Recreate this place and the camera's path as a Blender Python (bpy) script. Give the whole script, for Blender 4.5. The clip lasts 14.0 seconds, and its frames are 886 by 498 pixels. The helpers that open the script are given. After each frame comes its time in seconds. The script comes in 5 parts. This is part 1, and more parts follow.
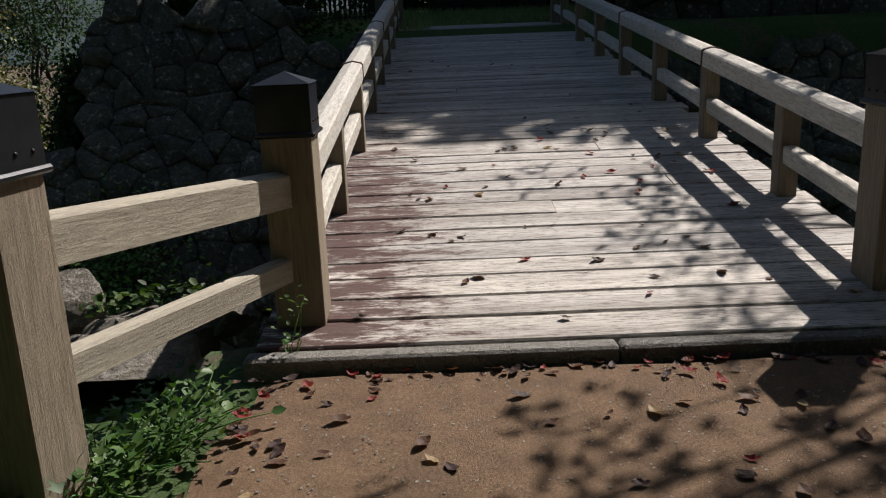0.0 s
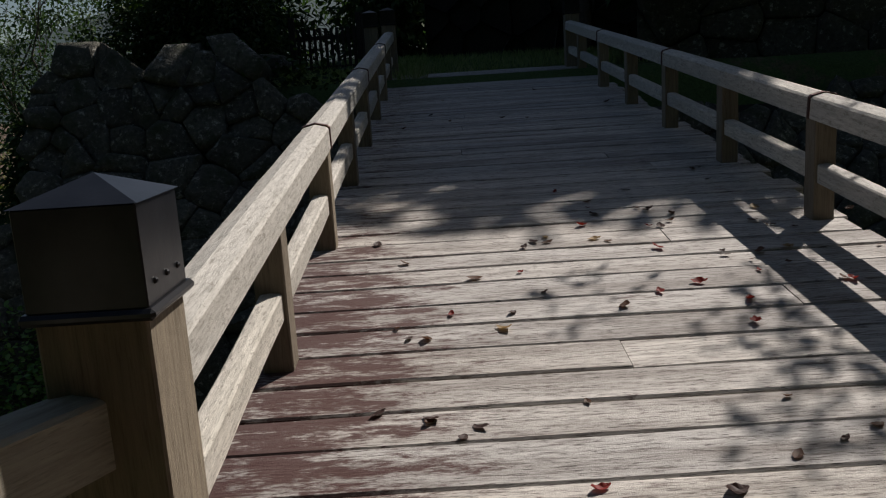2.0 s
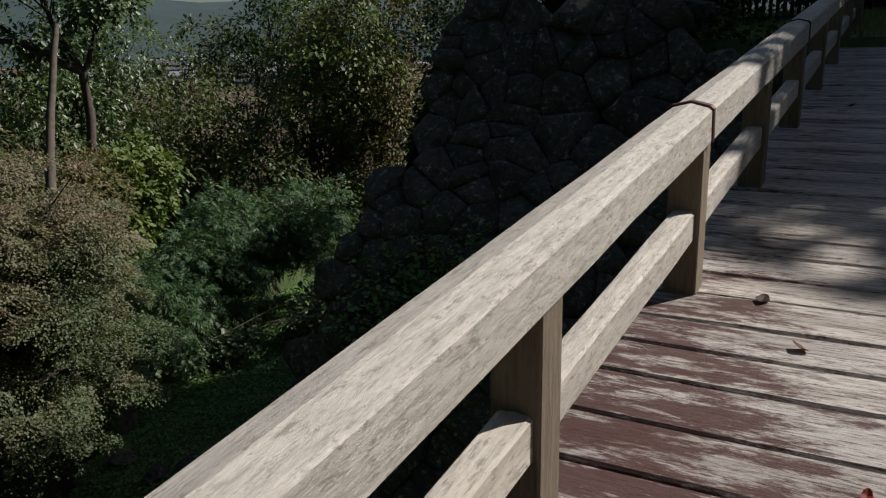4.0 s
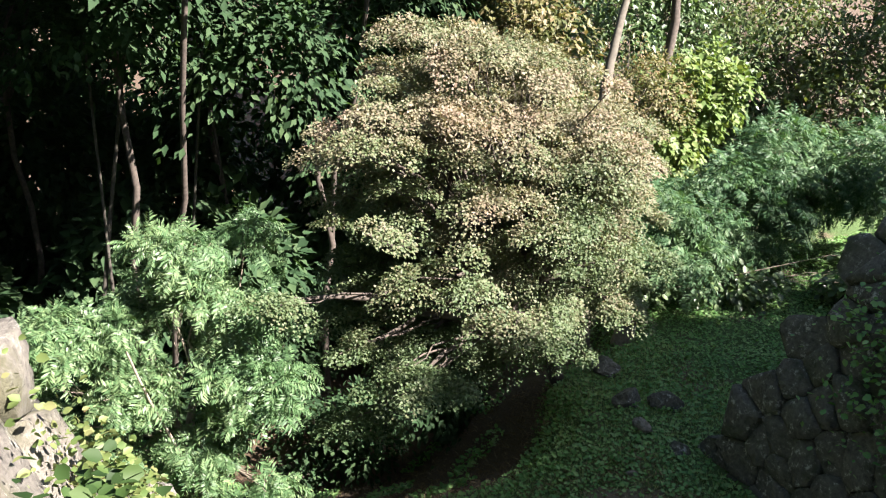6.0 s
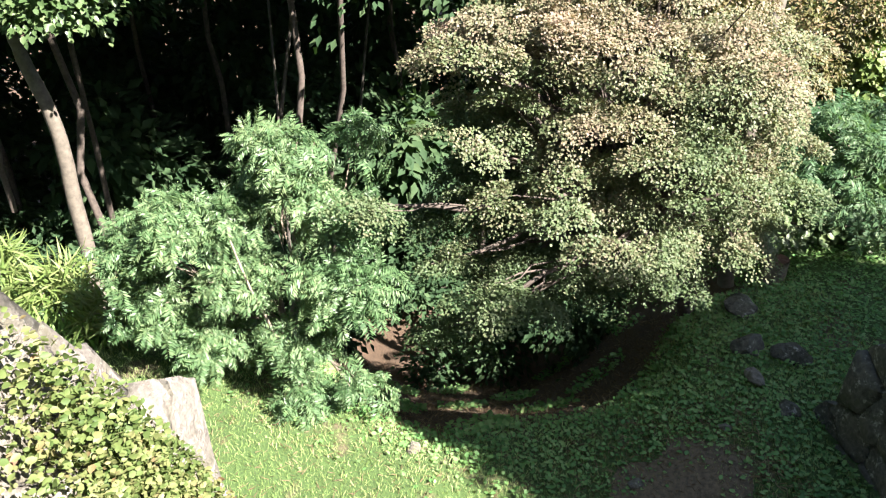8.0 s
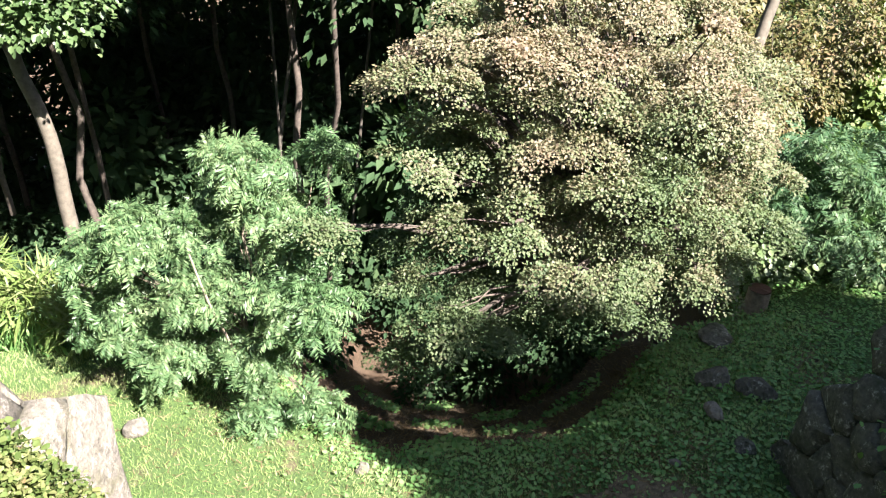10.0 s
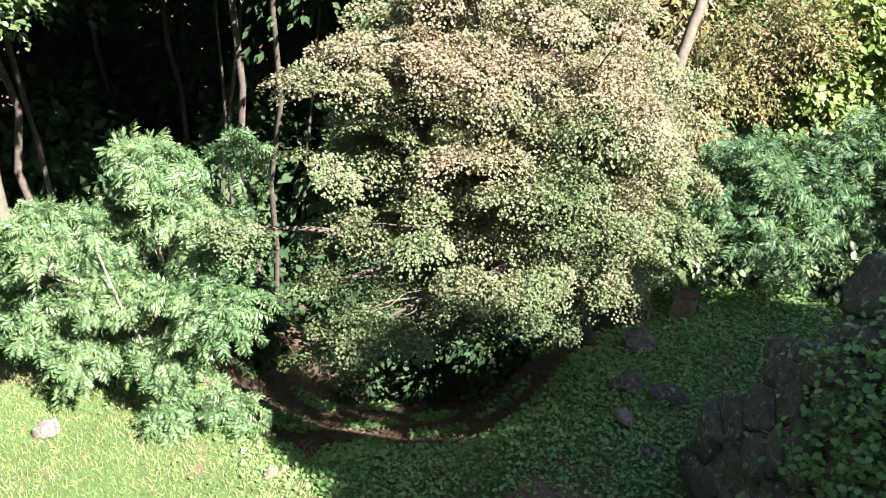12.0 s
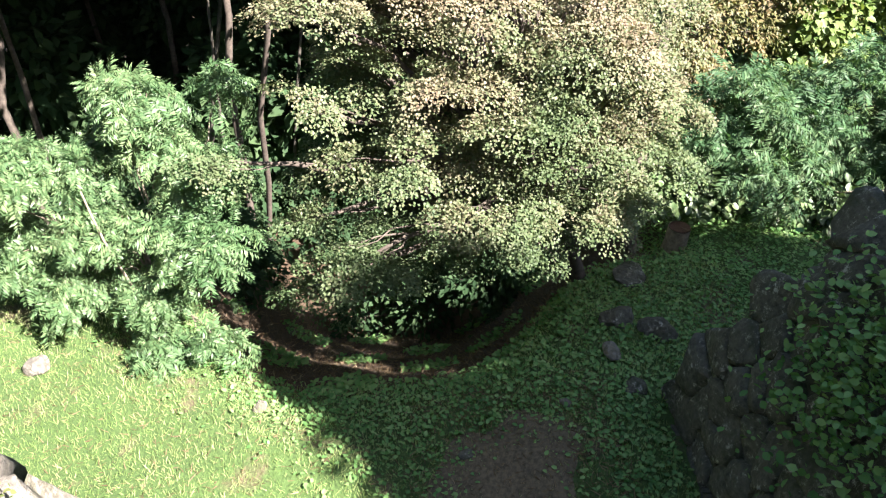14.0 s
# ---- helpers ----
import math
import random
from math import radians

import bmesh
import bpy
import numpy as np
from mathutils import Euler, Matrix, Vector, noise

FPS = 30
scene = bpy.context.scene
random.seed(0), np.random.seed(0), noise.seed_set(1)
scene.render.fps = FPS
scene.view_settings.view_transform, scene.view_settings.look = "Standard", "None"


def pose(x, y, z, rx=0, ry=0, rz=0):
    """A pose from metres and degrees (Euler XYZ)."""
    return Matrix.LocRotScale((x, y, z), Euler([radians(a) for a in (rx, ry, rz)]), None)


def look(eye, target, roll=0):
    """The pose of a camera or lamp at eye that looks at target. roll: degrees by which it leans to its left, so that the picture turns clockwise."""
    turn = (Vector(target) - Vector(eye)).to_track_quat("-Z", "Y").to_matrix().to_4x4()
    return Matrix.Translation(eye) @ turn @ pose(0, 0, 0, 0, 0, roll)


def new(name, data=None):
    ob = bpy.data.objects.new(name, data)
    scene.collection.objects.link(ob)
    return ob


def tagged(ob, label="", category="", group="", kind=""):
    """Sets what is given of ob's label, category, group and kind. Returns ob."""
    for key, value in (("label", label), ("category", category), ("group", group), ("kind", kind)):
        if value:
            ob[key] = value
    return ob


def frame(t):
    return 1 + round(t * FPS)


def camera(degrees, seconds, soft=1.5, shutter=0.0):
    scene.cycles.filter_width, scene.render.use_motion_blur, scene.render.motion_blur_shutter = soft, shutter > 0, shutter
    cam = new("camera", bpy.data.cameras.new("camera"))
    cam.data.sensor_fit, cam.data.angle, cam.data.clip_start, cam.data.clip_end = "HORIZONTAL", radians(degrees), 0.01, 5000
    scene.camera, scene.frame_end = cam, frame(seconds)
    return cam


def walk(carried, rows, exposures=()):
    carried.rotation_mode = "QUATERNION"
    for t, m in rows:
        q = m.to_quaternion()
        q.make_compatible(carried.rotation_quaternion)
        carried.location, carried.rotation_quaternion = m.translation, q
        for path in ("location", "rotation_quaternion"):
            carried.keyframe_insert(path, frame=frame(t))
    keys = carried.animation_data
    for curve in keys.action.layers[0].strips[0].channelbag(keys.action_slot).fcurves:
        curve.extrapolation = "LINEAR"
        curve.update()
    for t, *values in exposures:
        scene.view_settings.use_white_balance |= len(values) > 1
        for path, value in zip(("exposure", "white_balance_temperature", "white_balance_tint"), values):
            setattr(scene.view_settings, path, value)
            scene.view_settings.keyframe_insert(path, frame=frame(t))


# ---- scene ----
cam = camera(57.1, 14.0, soft=1.15)
PATH = [
    (0, (-0.79, -3.275, 1.294), (-0.791, -1.34, 0.788), -2.3),
    (0.5, (-0.791, -2.751, 1.336), (-0.717, -0.8, 0.9), -1.9),
    (1, (-0.746, -2.233, 1.327), (-0.73, -0.277, 0.912), -2.8),
    (1.5, (-0.777, -1.744, 1.318), (-0.833, 0.216, 0.924), -3.3),
    (2, (-0.762, -1.259, 1.302), (-0.769, 0.701, 0.905), -3.6),
    (2.2, (-0.748, -1.042, 1.311), (-0.748, 0.918, 0.917), -3.2),
    (4.3, (-0.794, 0.491, 1.327), (-1.928, 2.068, 0.851), -1.3),
    (4.5, (-0.854, 0.613, 1.358), (-2.098, 2.109, 0.896), -1.6),
    (5, (-0.923, 0.737, 1.371), (-2.422, 1.966, 0.879), 0.3),
    (5.5, (-0.902, 1.074, 1.612), (-2.596, 1.894, 0.936), 0.4),
    (6, (-0.959, 1.401, 1.593), (-2.711, 2.05, 0.88), 0.8),
    (6.5, (-1.0, 1.795, 1.629), (-2.773, 2.263, 0.832), 0.4),
    (7, (-1.015, 2.173, 1.669), (-2.783, 2.428, 0.769), -0.9),
    (7.2, (-1.07, 2.302, 1.683), (-2.83, 2.527, 0.76), -0.9),
    (9.3, (-1.071, 3.411, 1.827), (-2.83, 3.425, 0.875), -0.0),
    (9.5, (-1.071, 3.482, 1.848), (-2.838, 3.527, 0.911), 0.4),
    (10, (-1.126, 3.684, 1.834), (-2.892, 3.718, 0.896), 0.0),
    (10.5, (-1.128, 3.888, 1.85), (-2.898, 3.982, 0.923), 1.0),
    (11, (-1.071, 4.081, 1.883), (-2.837, 4.145, 0.946), 1.0),
    (11.5, (-1.15, 4.281, 1.899), (-2.912, 4.35, 0.956), 0.9),
    (12, (-1.179, 4.475, 1.935), (-2.937, 4.553, 0.984), 1.4),
    (12.5, (-1.225, 4.61, 1.96), (-2.992, 4.737, 1.032), 2.9),
    (13, (-1.287, 4.683, 1.935), (-3.077, 4.922, 1.076), 3.8),
    (13.5, (-1.277, 4.676, 1.928), (-3.029, 4.937, 0.999), 3.3),
    (14, (-1.276, 4.638, 1.906), (-2.95, 4.714, 0.814), 1.1),
]
walk(cam, [(t, look(eye, target, roll)) for t, eye, target, roll in PATH],
     exposures=[(0.0, 0.2), (1.5, -0.15), (2.2, -0.25), (4.4, -0.15), (5.0, 0.65), (5.7, 1.9), (6.3, 2.5), (9.3, 2.5), (14.0, 2.6)])

# ---- world and sun ----
SUN = Vector((0.67, 0.77, 1.0)).normalized()
world = bpy.data.worlds.new("sky")
scene.world = world
world.use_nodes = True
wn = world.node_tree.nodes
sky = wn.new("ShaderNodeTexSky")
sky.sky_type, sky.sun_disc = "NISHITA", False
sky.sun_elevation = math.asin(SUN.z)
sky.sun_rotation = math.atan2(SUN.x, SUN.y)
wn["Background"].inputs["Strength"].default_value = 0.052
world.node_tree.links.new(sky.outputs["Color"], wn["Background"].inputs["Color"])
sun_data = bpy.data.lights.new("sun", "SUN")
sun_data.energy, sun_data.angle, sun_data.color = 6.0, radians(0.5), (1.0, 0.92, 0.85)
sun = new("sun", sun_data)
sun.matrix_world = look(SUN * 60, (0, 0, 0))

SLOPE = 0.12            # the deck climbs towards the far bank
DECK_END = 12.25
FLOOR = -4.6            # bottom of the dry moat


def deck_z(y):
    return SLOPE * y


# ---- materials ----
def shader(name):
    m = bpy.data.materials.new(name)
    m.use_nodes = True
    t = m.node_tree
    return m, t, t.nodes["Principled BSDF"]


def node(t, kind, **sets):
    n = t.nodes.new(kind)
    for k, v in sets.items():
        n.inputs[k.replace("_", " ")].default_value = v
    return n


def ramp(t, source, stops):
    n = t.nodes.new("ShaderNodeValToRGB")
    e = n.color_ramp.elements
    while len(e) < len(stops):
        e.new(0.5)
    for item, (p, c) in zip(e, stops):
        item.position, item.color = p, (*c, 1)
    t.links.new(source, n.inputs["Fac"])
    return n.outputs["Color"]


def blend(t, fac, a, b, how="MIX"):
    n = t.nodes.new("ShaderNodeMix")
    n.data_type, n.blend_type = "RGBA", how
    for socket, v in ((n.inputs["Factor"], fac), (n.inputs["A"], a), (n.inputs["B"], b)):
        if isinstance(v, bpy.types.NodeSocket):
            t.links.new(v, socket)
        else:
            socket.default_value = v if isinstance(v, (int, float)) else (*v, 1)
    return n.outputs["Result"]


def coords(t, scale=(1, 1, 1), how="Object", rand=False):
    tc = t.nodes.new("ShaderNodeTexCoord")
    mp = t.nodes.new("ShaderNodeMapping")
    mp.inputs["Scale"].default_value = scale
    t.links.new(tc.outputs[how], mp.inputs["Vector"])
    if rand:
        info = t.nodes.new("ShaderNodeObjectInfo")
        mul = t.nodes.new("ShaderNodeMath")
        mul.operation = "MULTIPLY"
        mul.inputs[1].default_value = 37.0
        t.links.new(info.outputs["Random"], mul.inputs[0])
        t.links.new(mul.outputs[0], mp.inputs["Location"])
    return mp.outputs["Vector"]


def noise_tex(t, vec, scale, detail=6, rough=0.6):
    n = node(t, "ShaderNodeTexNoise", Scale=scale, Detail=detail, Roughness=rough)
    t.links.new(vec, n.inputs["Vector"])
    return n.outputs["Fac"]


def bump(t, bsdf, height, strength=0.5, distance=0.01):
    n = node(t, "ShaderNodeBump", Strength=strength, Distance=distance)
    t.links.new(height, n.inputs["Height"])
    t.links.new(n.outputs["Normal"], bsdf.inputs["Normal"])


def world_pos(t, scale=(1, 1, 1)):
    g = t.nodes.new("ShaderNodeNewGeometry")
    mp = t.nodes.new("ShaderNodeMapping")
    mp.inputs["Scale"].default_value = scale
    t.links.new(g.outputs["Position"], mp.inputs["Vector"])
    return mp.outputs["Vector"]


def wood(name, pale, dark, along, stain=None, rough=0.75, wear=None, crack_k=0.35):
    """Weathered timber; along: stretch of the grain on each axis."""
    m, t, b = shader(name)
    v = coords(t, along, rand=True)
    grain = noise_tex(t, v, 22, 10, 0.78)
    broad = noise_tex(t, v, 2.2, 4)
    crack = noise_tex(t, v, 52, 4, 0.6)
    col = ramp(t, grain, [(0.36, dark), (0.49, pale), (0.62, tuple(min(1, c * 1.25) for c in pale))])
    info = t.nodes.new("ShaderNodeObjectInfo")
    tone = ramp(t, info.outputs["Random"], [(0.0, (0.78, 0.78, 0.80)), (1.0, (1.06, 1.03, 1.0))])
    col = blend(t, 0.9, col, tone, "MULTIPLY")
    col = blend(t, ramp(t, broad, [(0.35, (0.55, 0.55, 0.55)), (0.6, (0, 0, 0))]), col, dark)
    col = blend(t, ramp(t, crack, [(0.575, (0, 0, 0)), (0.64, (crack_k, crack_k, crack_k))]), col, tuple(0.45 * c for c in dark))
    if wear:
        w = noise_tex(t, world_pos(t, (1, 0.3, 1)), 55, 9, 0.8)
        col = blend(t, ramp(t, w, [(0.535, (0, 0, 0)), (0.60, (0.8, 0.8, 0.8))]), col, wear)
    if stain:
        sep = t.nodes.new("ShaderNodeSeparateXYZ")
        g = t.nodes.new("ShaderNodeNewGeometry")
        t.links.new(g.outputs["Position"], sep.inputs[0])
        edge = t.nodes.new("ShaderNodeMapRange")
        edge.inputs["From Min"].default_value, edge.inputs["From Max"].default_value = -0.45, -1.2
        t.links.new(sep.outputs["X"], edge.inputs["Value"])
        flakes = noise_tex(t, world_pos(t, (0.55, 2.2, 1)), 6, 10, 0.78)
        add = t.nodes.new("ShaderNodeMath")
        add.operation = "MULTIPLY_ADD"
        add.inputs[1].default_value = 0.205
        t.links.new(edge.outputs[0], add.inputs[0])
        t.links.new(flakes, add.inputs[2])
        fade = t.nodes.new("ShaderNodeMapRange")
        fade.inputs["From Min"].default_value, fade.inputs["From Max"].default_value = 4.2, 2.4
        fade.inputs["To Min"].default_value, fade.inputs["To Max"].default_value = -0.12, 0.0
        t.links.new(sep.outputs["Y"], fade.inputs["Value"])
        tot = t.nodes.new("ShaderNodeMath")
        t.links.new(add.outputs[0], tot.inputs[0])
        t.links.new(fade.outputs[0], tot.inputs[1])
        mask = ramp(t, tot.outputs[0], [(0.60, (0, 0, 0)), (0.69, (0.92, 0.92, 0.92))])
        col = blend(t, mask, col, stain)
    t.links.new(col, b.inputs["Base Color"])
    b.inputs["Roughness"].default_value = rough
    b.inputs["Specular IOR Level"].default_value = 0.35
    bump(t, b, grain, 0.7, 0.008)
    return m


def stone_mat(name, a, c, lichen, moss=None, scale=1.0):
    m, t, b = shader(name)
    v = world_pos(t)
    fine = noise_tex(t, v, 18 * scale, 9, 0.7)
    broad = noise_tex(t, v, 2.3 * scale, 6, 0.65)
    col = ramp(t, fine, [(0.3, a), (0.7, c)])
    info = t.nodes.new("ShaderNodeObjectInfo")
    tone = ramp(t, info.outputs["Random"], [(0, (0.7, 0.68, 0.66)), (0.5, (1, 0.98, 0.95)), (1, (1.15, 1.12, 1.05))])
    col = blend(t, 1.0, col, tone, "MULTIPLY")
    spots = noise_tex(t, v, 9 * scale, 9, 0.8)
    col = blend(t, ramp(t, spots, [(0.56, (0, 0, 0)), (0.62, (0.9, 0.9, 0.9))]), col, lichen)
    pits = noise_tex(t, v, 5 * scale, 9, 0.8)
    col = blend(t, ramp(t, pits, [(0.36, (0.85, 0.85, 0.85)), (0.46, (0, 0, 0))]), col, tuple(0.4 * k for k in a))
    if moss:
        col = blend(t, ramp(t, broad, [(0.52, (0, 0, 0)), (0.66, (0.9, 0.9, 0.9))]), col, moss)
    t.links.new(col, b.inputs["Base Color"])
    b.inputs["Roughness"].default_value = 0.9
    bump(t, b, fine, 1.0, 0.05)
    return m


def leaf_mat(name, stops, through_col, gloss=0.45, patch=1.2, ripe=None, tone_k=1.0, shine=0.28, vary=0.45):
    """Leaves: each one takes its own tone; light comes through them."""
    m, t, b = shader(name)
    stops = [(at, tuple(tone_k * c for c in col)) for at, col in stops]
    g = t.nodes.new("ShaderNodeNewGeometry")
    broad = noise_tex(t, world_pos(t), patch, 3)
    mix = t.nodes.new("ShaderNodeMath")
    mix.operation = "MULTIPLY_ADD"
    mix.inputs[1].default_value = vary
    t.links.new(g.outputs["Random Per Island"], mix.inputs[0])
    t.links.new(broad, mix.inputs[2])
    sub = t.nodes.new("ShaderNodeMath")
    sub.operation = "SUBTRACT"
    sub.inputs[1].default_value = vary / 2
    t.links.new(mix.outputs[0], sub.inputs[0])
    tone = sub.outputs[0]
    if ripe:
        sep = t.nodes.new("ShaderNodeSeparateXYZ")
        t.links.new(g.outputs["Position"], sep.inputs[0])
        mr = t.nodes.new("ShaderNodeMapRange")
        mr.inputs["From Min"].default_value, mr.inputs["From Max"].default_value = ripe
        mr.inputs["To Min"].default_value, mr.inputs["To Max"].default_value = -0.27, 0.05
        t.links.new(sep.outputs["Z"], mr.inputs["Value"])
        both = t.nodes.new("ShaderNodeMath")
        t.links.new(mr.outputs[0], both.inputs[0])
        t.links.new(tone, both.inputs[1])
        tone = both.outputs[0]
    col = ramp(t, tone, stops)
    t.links.new(col, b.inputs["Base Color"])
    b.inputs["Roughness"].default_value = gloss
    b.inputs["Specular IOR Level"].default_value = shine
    tr = t.nodes.new("ShaderNodeBsdfTranslucent")
    t.links.new(blend(t, 1.0, col, through_col, "MULTIPLY"), tr.inputs["Color"])
    ms = t.nodes.new("ShaderNodeMixShader")
    ms.inputs["Fac"].default_value = 0.32
    t.links.new(b.outputs[0], ms.inputs[1])
    t.links.new(tr.outputs[0], ms.inputs[2])
    t.links.new(ms.outputs[0], t.nodes["Material Output"].inputs["Surface"])
    return m


def plain(name, col, rough=0.6, metal=0.0, var=0.25, scale=30):
    m, t, b = shader(name)
    n = noise_tex(t, world_pos(t), scale, 6)
    c = ramp(t, n, [(0.3, tuple(x * (1 - var) for x in col)), (0.7, tuple(min(1, x * (1 + var)) for x in col))])
    t.links.new(c, b.inputs["Base Color"])
    b.inputs["Roughness"].default_value, b.inputs["Metallic"].default_value = rough, metal
    bump(t, b, n, 0.25, 0.004)
    return m


M_DECK = wood("deck_wood", (0.57, 0.545, 0.51), (0.12, 0.095, 0.08), (0.30, 3.4, 3.4), stain=(0.055, 0.014, 0.011), crack_k=0.85)
M_RAIL = wood("rail_wood", (0.60, 0.58, 0.53), (0.40, 0.38, 0.335), (3.0, 0.35, 3.0), wear=(0.26, 0.24, 0.205))
M_POST = wood("post_wood", (0.235, 0.200, 0.150), (0.145, 0.120, 0.088), (3.6, 3.6, 0.2))
M_SIDE = wood("side_rail_wood", (0.36, 0.335, 0.275), (0.27, 0.245, 0.20), (3.4, 0.25, 3.4))
M_DARKWOOD = wood("dark_fence_wood", (0.05, 0.04, 0.035), (0.02, 0.017, 0.015), (3.0, 3.0, 0.3))
M_BEAM = wood("beam_wood", (0.20, 0.16, 0.12), (0.09, 0.07, 0.05), (3.0, 0.3, 3.0))
M_SILL = stone_mat("sill_stone", (0.22, 0.21, 0.20), (0.42, 0.41, 0.39), (0.5, 0.49, 0.46), scale=3)
M_CAP = plain("cap_metal", (0.020, 0.021, 0.025), 0.30, 0.5, 0.35, 9)
M_STRAP = plain("strap_metal", (0.10, 0.05, 0.045), 0.5, 0.6)
# one wall stone in two copies: darkened for shade, lightened for the sunlit bank
M_WALL_SHADED = stone_mat("wall_stone", (0.050, 0.050, 0.043), (0.158, 0.156, 0.132), (0.43, 0.43, 0.39), (0.040, 0.050, 0.022))
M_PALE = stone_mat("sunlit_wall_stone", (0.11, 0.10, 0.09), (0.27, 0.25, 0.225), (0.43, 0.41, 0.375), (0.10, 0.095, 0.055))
M_GAP = plain("joint_earth", (0.03, 0.027, 0.022), 0.95, 0, 0.4, 12)
M_BARK = plain("bark", (0.20, 0.165, 0.13), 0.9, 0, 0.45, 14)
M_DBARK = plain("dark_bark", (0.075, 0.06, 0.05), 0.9, 0, 0.45, 14)


def ground_mat():
    m, t, b = shader("ground_cover")
    v = world_pos(t)
    fine = noise_tex(t, v, 30, 9, 0.75)
    mid = noise_tex(t, v, 1.1, 6, 0.65)
    grass = ramp(t, fine, [(0.3, (0.030, 0.060, 0.015)), (0.6, (0.080, 0.140, 0.036)), (0.8, (0.16, 0.20, 0.072))])
    earth = ramp(t, fine, [(0.3, (0.07, 0.05, 0.03)), (0.7, (0.20, 0.155, 0.10))])
    col = blend(t, ramp(t, mid, [(0.56, (0, 0, 0)), (0.64, (0.85, 0.85, 0.85))]), grass, earth)
    sep = t.nodes.new("ShaderNodeSeparateXYZ")
    t.links.new(v, sep.inputs[0])
    low = t.nodes.new("ShaderNodeMapRange")
    low.inputs["From Min"].default_value, low.inputs["From Max"].default_value = -4.75, -5.15
    t.links.new(sep.outputs["Z"], low.inputs["Value"])
    litter = ramp(t, fine, [(0.3, (0.035, 0.022, 0.014)), (0.6, (0.10, 0.064, 0.038)), (0.78, (0.19, 0.125, 0.075))])
    col = blend(t, low.outputs[0], col, litter)
    t.links.new(col, b.inputs["Base Color"])
    b.inputs["Roughness"].default_value = 0.95
    bump(t, b, fine, 0.9, 0.05)
    return m


def dirt_mat():
    m, t, b = shader("packed_earth")
    v = world_pos(t)
    grit = noise_tex(t, v, 140, 6, 0.8)
    mid = noise_tex(t, v, 5, 6, 0.65)
    col = ramp(t, grit, [(0.28, (0.075, 0.042, 0.023)), (0.55, (0.24, 0.150, 0.087)), (0.75, (0.40, 0.27, 0.175))])
    col = blend(t, ramp(t, mid, [(0.35, (0.5, 0.5, 0.5)), (0.62, (0, 0, 0))]), col, (0.085, 0.05, 0.03))
    t.links.new(col, b.inputs["Base Color"])
    b.inputs["Roughness"].default_value = 0.95
    bump(t, b, grit, 1.0, 0.012)
    return m


M_GROUND = ground_mat()
M_DIRT = dirt_mat()
M_MULCH = plain("leaf_mulch", (0.105, 0.082, 0.052), 0.95, 0, 0.6, 22)


# ---- mesh helpers ----
def mesh_of(name, verts, faces, mat, smooth=False):
    me = bpy.data.meshes.new(name)
    me.from_pydata([tuple(v) for v in verts], [], [tuple(f) for f in faces])
    me.materials.append(mat)
    if smooth:
        me.polygons.foreach_set("use_smooth", [True] * len(me.polygons))
    me.update()
    return me


def tri_mesh(name, verts, tris, mat):
    """A large mesh of triangles from arrays."""
    me = bpy.data.meshes.new(name)
    me.vertices.add(len(verts))
    me.vertices.foreach_set("co", np.asarray(verts, np.float32).ravel())
    n = len(tris)
    me.loops.add(3 * n)
    me.loops.foreach_set("vertex_index", np.asarray(tris, np.int32).ravel())
    me.polygons.add(n)
    me.polygons.foreach_set("loop_start", np.arange(0, 3 * n, 3, dtype=np.int32))
    me.materials.append(mat)
    me.update(calc_edges=True)
    return me


def from_bm(name, bm, mat):
    me = bpy.data.meshes.new(name)
    bm.to_mesh(me)
    bm.free()
    me.materials.append(mat)
    return me


def part(name, mesh, parent, label="", at=None):
    ob = new(name, mesh)
    ob.parent = parent
    if at is not None:
        ob.matrix_basis = at
    if label:
        ob["label"] = label
    return ob


def box_bm(lo, hi, bevel=0.0, rng=None, jag=0.0, cuts=0, axis=0):
    bm = bmesh.new()
    bmesh.ops.create_cube(bm, size=1)
    lo, hi = Vector(lo), Vector(hi)
    for v in bm.verts:
        v.co = Vector((lo[i] + (v.co[i] + 0.5) * (hi[i] - lo[i]) for i in range(3)))
    if bevel:
        bmesh.ops.bevel(bm, geom=list(bm.edges), offset=bevel, segments=1, affect="EDGES", profile=0.5)
    return bm


def tube(points, radii, sides=7):
    """A tapered tube along points: vertices and triangles."""
    pts = [Vector(p) for p in points]
    verts, tris = [], []
    for i, p in enumerate(pts):
        d = (pts[min(i + 1, len(pts) - 1)] - pts[max(i - 1, 0)]).normalized()
        a = d.cross(Vector((0.31, 0.17, 0.93)))
        a = a.normalized() if a.length > 1e-4 else Vector((1, 0, 0))
        b = d.cross(a)
        for k in range(sides):
            w = 2 * math.pi * k / sides
            verts.append(p + (a * math.cos(w) + b * math.sin(w)) * radii[i])
    for i in range(len(pts) - 1):
        for k in range(sides):
            q, r = i * sides + k, i * sides + (k + 1) % sides
            tris += [(q, r, r + sides), (q, r + sides, q + sides)]
    return verts, tris


def limb(a, b, ra, rb, rng, wob=0.12, n=6, sag=0.0):
    a, b = Vector(a), Vector(b)
    length = (b - a).length
    pts, rad = [], []
    for i in range(n + 1):
        f = i / n
        p = a.lerp(b, f)
        k = math.sin(math.pi * f) * wob * length
        p += Vector((rng.uniform(-1, 1) * k * 0.5, rng.uniform(-1, 1) * k * 0.5, rng.uniform(-0.2, 1) * k * 0.6 - sag * math.sin(math.pi * f)))
        pts.append(p)
        rad.append(ra + (rb - ra) * f)
    return tube(pts, rad, 7 if ra > 0.04 else 4)


